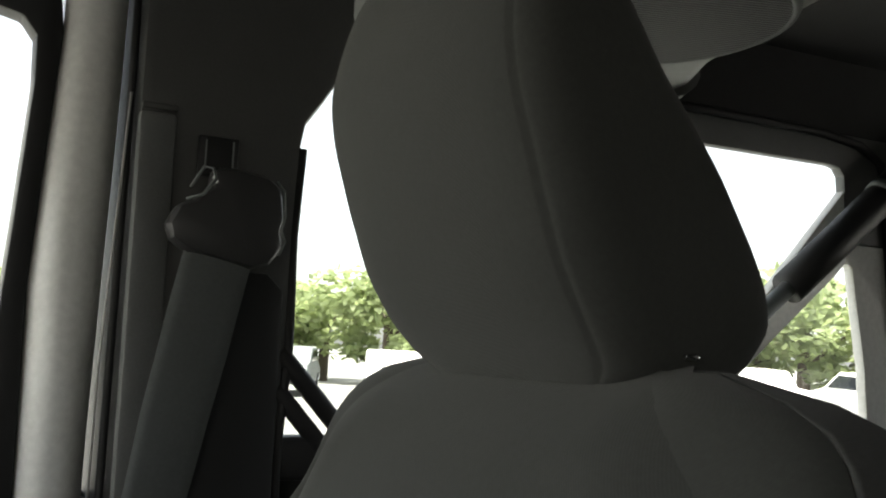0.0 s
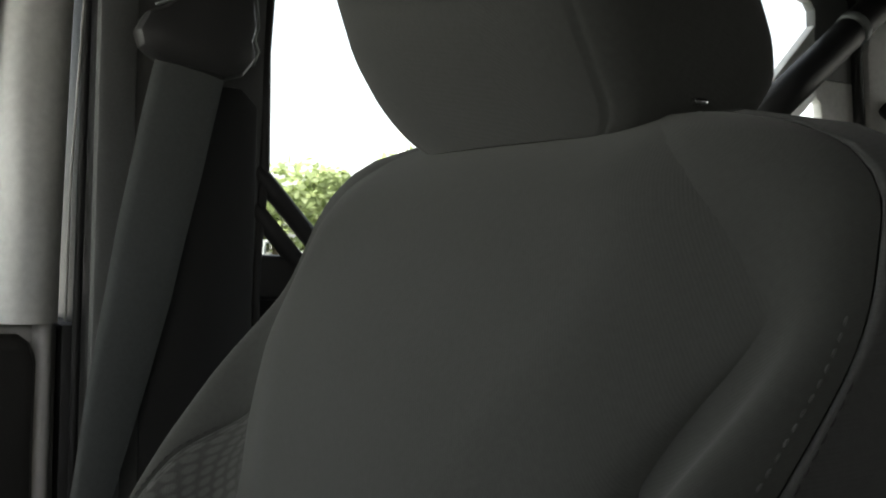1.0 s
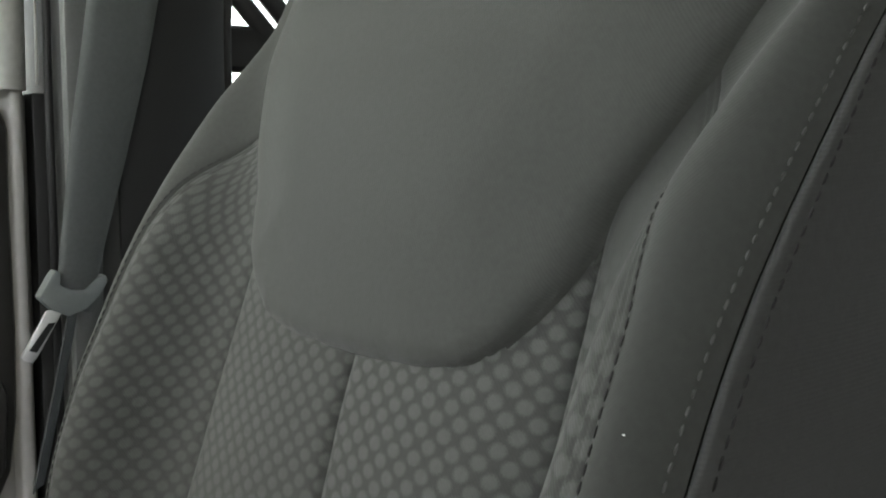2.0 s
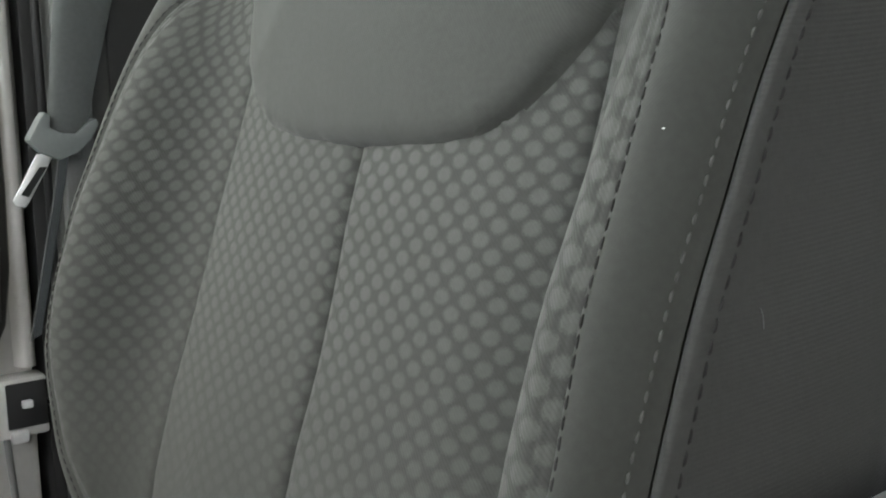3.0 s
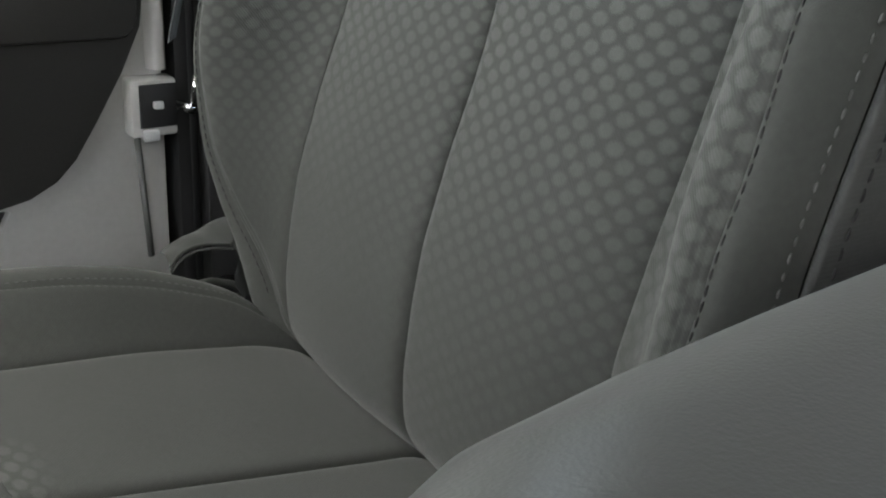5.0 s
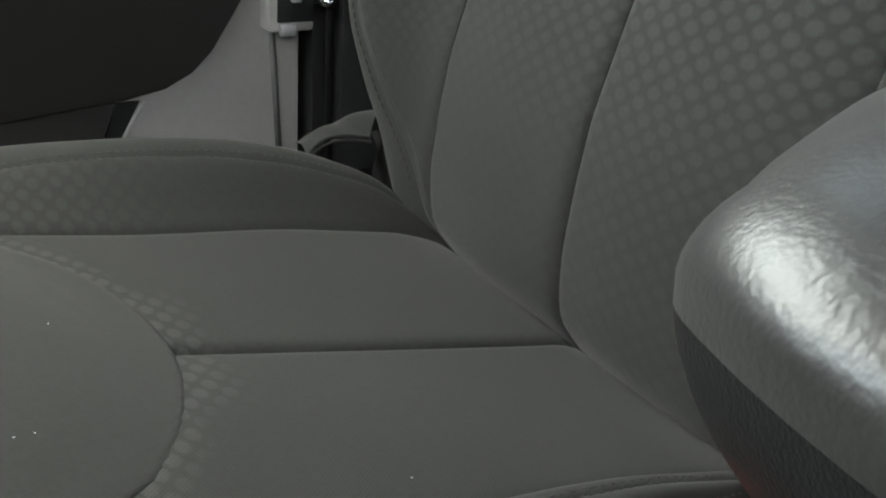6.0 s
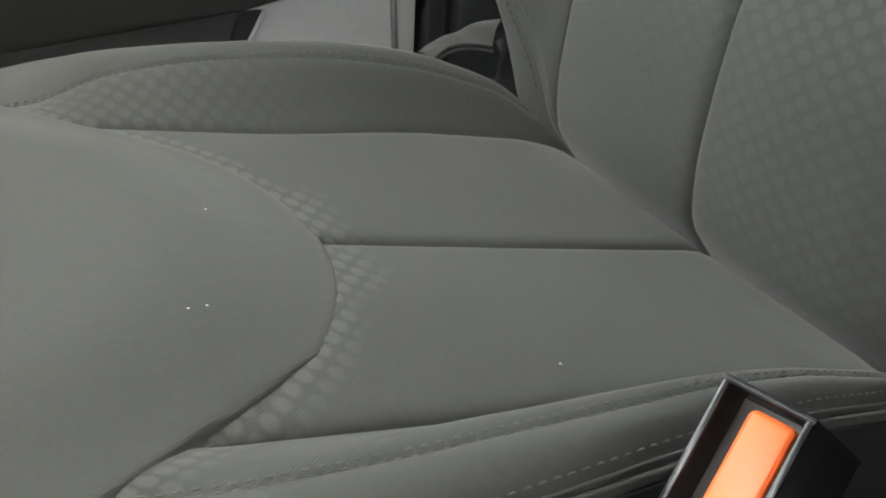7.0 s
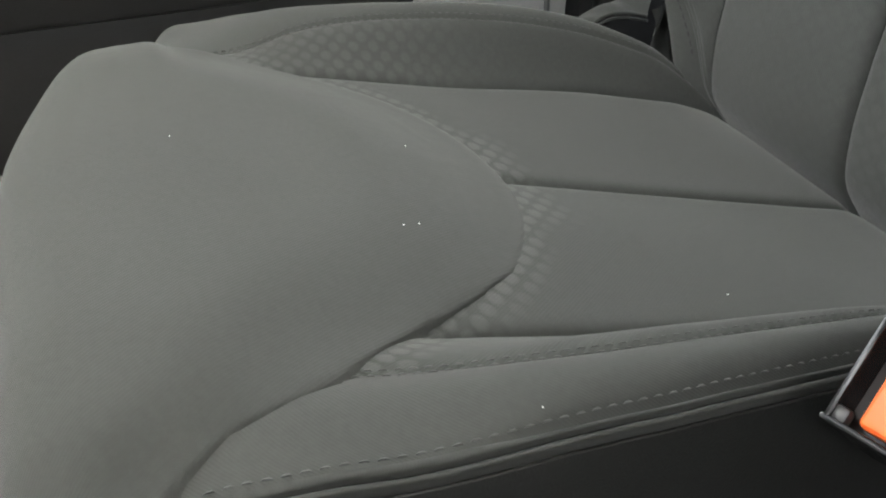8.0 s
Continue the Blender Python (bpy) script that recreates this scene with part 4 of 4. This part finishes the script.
S, L = (B - A), (C - A)
S, L = S.normalized(), (L - L.dot(S.normalized()) * S.normalized()).normalized()
N = L.cross(S).normalized()
if N.y > 0:
    N = -N
frame_m = Matrix((S, L, N)).transposed().to_4x4()
frame_m.translation = A + S * 0.0125 + L * 0.022


def buckle_part(name, bm, mat, label="", smooth=True):
    bmesh.ops.transform(bm, matrix=frame_m, verts=bm.verts)
    bmesh.ops.recalc_face_normals(bm, faces=bm.faces[:])
    return into(part(name, bm, mat, label=label, smooth=smooth), buckle)


buckle_part("housing_wall", box((0.0022, 0.046, 0.062), (-0.011, 0, -0.029), 0.001), m_gloss, "black plastic housing")
buckle_part("housing_wall", box((0.0022, 0.046, 0.062), (0.0115, 0, -0.029), 0.001), m_gloss)
buckle_part("housing_wall", box((0.026, 0.0022, 0.062), (0, -0.0225, -0.029), 0.001), m_gloss)
buckle_part("housing_wall", box((0.026, 0.0022, 0.062), (0, 0.0225, -0.029), 0.001), m_gloss)
buckle_part("slot", box((0.0198, 0.0425, 0.046), (0, 0, -0.037), 0), m_slot, "dark maroon slot")
buckle_part("release_button", box((0.0125, 0.039, 0.008), (0.0035, 0.0005, -0.002), 0.0022, 3), m_orange, "orange release button")
# Small grey block stands in for the lit chamfer at this corner.
buckle_part("slot_tip", box((0.0045, 0.005, 0.006), (-0.0080, 0.0195, -0.002), 0.001), m_guide)
into(part("stalk", tube([(.285, -.17, .43), (.285, -.12, .38), (.283, -.08, .30)], 0.011, 10), m_black, label="black buckle stalk"), buckle)

# ---- folded cloth in the gap beside the seat back ----
gap = thing("seat_side_pocket", (-0.27, 0.02, 0.36), "loose dark cloth fold beside the backrest and cushion", "cloth cover")


rim_y, rim_z = table([0, .15, .35, .55, .78, 1], [-.056, -.051, -.0447, -.036, -.0245, -.007], 0.12), table([0, .15, .35, .55, .78, 1], [.389, .396, .400, .4025, .4025, .399], 0.12)
top_y, top_z = table([0, .35, .6, .8, 1], [-.050, -.031, -.017, -.004, .020], 0.15), table([0, .35, .6, .8, 1], [.387, .397, .402, .406, .408], 0.15)


def fold(s, v):
    """A flap that arches from the backrest out and down to the cushion."""
    k = math.sin(math.pi * v)
    return Vector((-0.264 - 0.038 * v - 0.002 * math.sin(9 * s) * v, rim_y(s) + (top_y(s) - rim_y(s)) * v, rim_z(s) + (top_z(s) - rim_z(s)) * v + 0.0035 * k + 0.0012 * math.sin(13 * s + 4 * v) * k))


into(part("fold", patch(fold, [k / 36 for k in range(37)], [k / 14 for k in range(15)], weave=lambda u, v, p: (u * .1, v * .08)), m_plain), gap)
into(part("hem", tube([fold(k / 30, 0.0) + Vector((0.001, -0.0005, 0.0005)) for k in range(31)], 0.0013, 8), m_plain), gap)
into(part("hem", tube([fold(k / 30, 0.0) + Vector((0.002, 0.0, -0.0030)) for k in range(31)], 0.0012, 8), m_plain), gap)


def crumple(s, v):
    """Loose cloth that hangs from the backrest's lower corner in upright folds."""
    y = -0.020 + 0.055 * s + 0.006 * v
    return Vector((-0.236 - 0.022 * s + 0.004 * math.sin(17 * s + 3 * v), y + 0.003 * math.sin(8 * v + 5 * s), 0.412 - 0.050 * v + 0.004 * math.sin(10 * s)))


into(part("crumpled_edge", patch(crumple, [k / 30 for k in range(31)], [k / 20 for k in range(21)], weave=lambda u, v, p: (u * .05, v * .06)), m_plain), gap)
into(part("lower_fold", tube([(-0.25, -0.040, .378), (-0.256, -0.028, .376), (-0.258, -0.012, .370), (-0.256, 0.006, .360)], 0.003, 8), m_plain), gap)


def drape(s, v):
    """Loose cloth that hangs from the fold down to the floor of the gap. Its black stands in for the shade in there."""
    y = -0.075 + 0.10 * s
    return Vector((-0.262 - 0.075 * v + 0.008 * math.sin(9 * s + 5 * v), y + 0.012 * math.sin(6 * v), 0.372 - 0.05 * v + 0.010 * math.sin(11 * s + 4 * v) * (0.3 + v)))


into(part("drape", patch(drape, [k / 30 for k in range(31)], [k / 16 for k in range(17)], weave=lambda u, v, p: (u * .1, v * .1)), m_rubber, label="crumpled cloth, black for the shade inside the gap"), gap)

# ---- plain shell that closes the cabin ----
def wall(name, bm, mat, label, category):
    return tagged(part(name, bm, mat, smooth=False), label, category, kind="structure")


wall("floor", box((1.72, 3.4, 0.04), (0.365, 0.4, -0.02), 0.004), m_carpet, "dark carpeted car floor", "floor")
wall("ceiling", box((1.9, 2.9, 0.03), (0.365, 0.62, 1.41), 0.004), m_head, "dark headliner of the car roof", "ceiling")
# Unseen: raised dashboard and header narrow the windscreen to cut its light.
wall("wall_dashboard", box((1.7, 0.25, 0.97), (0.365, -1.12, 0.485), 0.02), m_panel, "plain black dashboard below the windscreen", "dashboard")
wall("wall_windscreen_header", box((1.7, 0.20, 0.16), (0.365, -0.90, 1.345), 0.02), m_head, "plain dark roof header above the windscreen", "car wall")
wall("wall_driver_door", box((0.05, 3.3, 0.86), (1.20, 0.43, 0.43), 0.01), m_panel, "plain dark driver side wall", "car wall")
# Unseen: deep header and wide wall narrow the driver window to cut its light.
wall("wall_driver_header", box((0.05, 3.3, 0.24), (1.20, 0.43, 1.315), 0.01), m_panel, "plain dark header above the driver window", "car wall")
wall("wall_driver_pillar", box((0.05, 1.54, 0.42), (1.20, 0.32, 1.068), 0.01), m_panel, "plain dark wall added to narrow the driver window light", "car wall")
wall("wall_driver_quarter", box((0.05, 1.0, 0.42), (1.20, 1.58, 1.068), 0.01), m_panel, "plain dark driver side quarter wall", "car wall")
wall("wall_driver_corner", box((0.05, 0.4, 0.42), (1.20, -1.02, 1.068), 0.01), m_panel, "plain dark driver side corner wall", "car wall")
wall("wall_tailgate", box((1.72, 0.05, 0.86), (0.365, 2.05, 0.43), 0.01), m_panel, "plain dark tailgate below the rear window", "car wall")
wall("wall_tailgate_header", box((1.72, 0.05, 0.16), (0.365, 2.05, 1.355), 0.01), m_panel, "plain dark header above the rear window", "car wall")
wall("wall_rear_corner", box((0.10, 0.9, 1.44), (-0.545, 1.74, 0.72), 0.01), m_trim, "plain dark rear quarter wall", "car wall")
wall("wall_front_corner", box((0.06, 0.3, 0.84), (-0.47, -1.12, 0.42), 0.01), m_trim, "plain dark front corner wall", "car wall")

# ---- outside: parking place, hedge, parked cars ----
bm = bmesh.new()
bmesh.ops.create_grid(bm, x_segments=40, y_segments=40, size=400)
bmesh.ops.translate(bm, vec=(0, 0, -0.62), verts=bm.verts)
wall("ground", bm, m_asphalt, "pale grey asphalt of a parking place", "ground")


def leaves(rng, centre, size, count, leaf):
    """Many small bent leaves in an uneven cloud."""
    verts, faces = [], []
    lumps = [(Vector((rng.uniform(-1, 1), rng.uniform(-1, 1), rng.uniform(-.8, 1))), rng.uniform(.25, .5)) for _ in range(14)]
    for _ in range(count):
        c, r = rng.choice(lumps)
        d = Vector((rng.gauss(0, 1), rng.gauss(0, 1), rng.gauss(0, 1))).normalized()
        p = c * 0.75 + d * r * rng.uniform(.7, 1.05)
        p = Vector((p.x * size[0], p.y * size[1], p.z * size[2])) + Vector(centre)
        a = Vector((rng.gauss(0, 1), rng.gauss(0, 1), rng.gauss(0, .6))).normalized() * leaf * rng.uniform(.6, 1.4)
        b = a.cross(d + Vector((.01, .02, .3))).normalized() * leaf * 0.5
        k = len(verts)
        verts += [p - a, p + b, p + a, p - b]
        faces.append((k, k + 1, k + 2, k + 3))
    me = bpy.data.meshes.new("leaf_cloud")
    me.from_pydata(verts, [], faces)
    return me


rng = random.Random(5)
made = []
for k in range(3):
    t = thing("tree", (0, 0, 0), "bright green leafy roadside tree at the edge of the parking place", "tree", "hedge trees")
    tr = into(part("trunk", tube([(0, 0, 0), (0.05, 0, 0.8), (0.1, .05, 1.8), (0.05, .1, 2.6)], .12, 8, [.16, .12, .09, .04]), m_trunk), t)
    for j in range(3):
        an = 2.1 * j + k
        into(part("limb", tube([(0.06, 0, 1.0 + .2 * j), (0.06 + .5 * math.cos(an), .5 * math.sin(an), 1.7 + .2 * j), (0.06 + .9 * math.cos(an), .9 * math.sin(an), 2.1 + .2 * j)], .05, 6, [.06, .045, .02]), m_trunk), t)
    me = leaves(rng, (0, 0, 1.65), (1.5, 1.5, 1.25), 2600, 0.13)
    me.materials.append(m_leaf)
    into(new("crown", me), t)
    made.append(t)
spots = [(-42 + 2.2 * i + rng.uniform(-.8, .8), 17 + 1.6 * i + rng.uniform(-1, 1)) for i in range(-10, 20)]
for i, (x, y) in enumerate(spots):
    m = pose(x, y, -0.62, 0, 0, rng.uniform(0, 360)) @ Matrix.Diagonal((1.35, 1.35, rng.uniform(1.0, 1.45), 1))
    if i < 3:
        made[i].matrix_basis = m
    else:
        copy_thing(made[i % 3], m)


def parked_car(x, y, turn, mat, label):
    t = thing("parked_car", (0, 0, 0), label, "car", "parked cars")
    prof = [(-2.2, .35), (-2.25, .75), (-2.0, .95), (-1.3, 1.0), (-0.75, 1.42), (0.6, 1.46), (1.35, 1.02), (2.1, .86), (2.25, .6), (2.2, .35)]
    into(part("body", slab(prof, -0.85, 0.85, "y", 0.08), mat), t)
    for s in (-1, 1):
        into(part("side_window", slab([(-1.1, 1.0), (-.72, 1.34), (.55, 1.37), (1.1, 1.02)], s * .855, s * .862, "y", 0), m_carglass), t)
    into(part("windscreen", slab([(-.7, 0), (.7, 0), (.62, .56), (-.62, .56)], -0.01, 0.01, "x", 0), m_carglass), t)
    t.children[-1].matrix_basis = pose(1.27, 0, 1.06, 0, -57, 0)
    for wx in (-1.35, 1.35):
        for s in (-1, 1):
            w = into(part("wheel", tube([(wx, s * .70, .32), (wx, s * .88, .32)], .32, 24), m_rubber), t)
            into(part("rim", tube([(wx, s * .875, .32), (wx, s * .89, .32)], .2, 16), m_chrome), w)
    t.matrix_basis = pose(x, y, -0.62, 0, 0, turn)
    return t


for i in range(12):
    x, y = -36.0 + 2.2 * i, 6.0 + 2.6 * i
    parked_car(x, y, 150 + 2 * i, m_white if i % 3 != 2 else m_tongue, "white car parked in a row" if i % 3 != 2 else "silver grey car parked in a row")
for x, y in ((-29.0, 15.3), (-20.4, 26.8)):
    t = thing("light_pole", (x, y, -0.62), "white square light pole at the parking place", "light pole", "light poles")
    into(part("shaft", box((.22, .22, 5), (x, y, 1.88), .03), m_post), t)
    into(part("foot", box((.5, .5, .6), (x, y, -0.32), .05), m_asphalt), t)
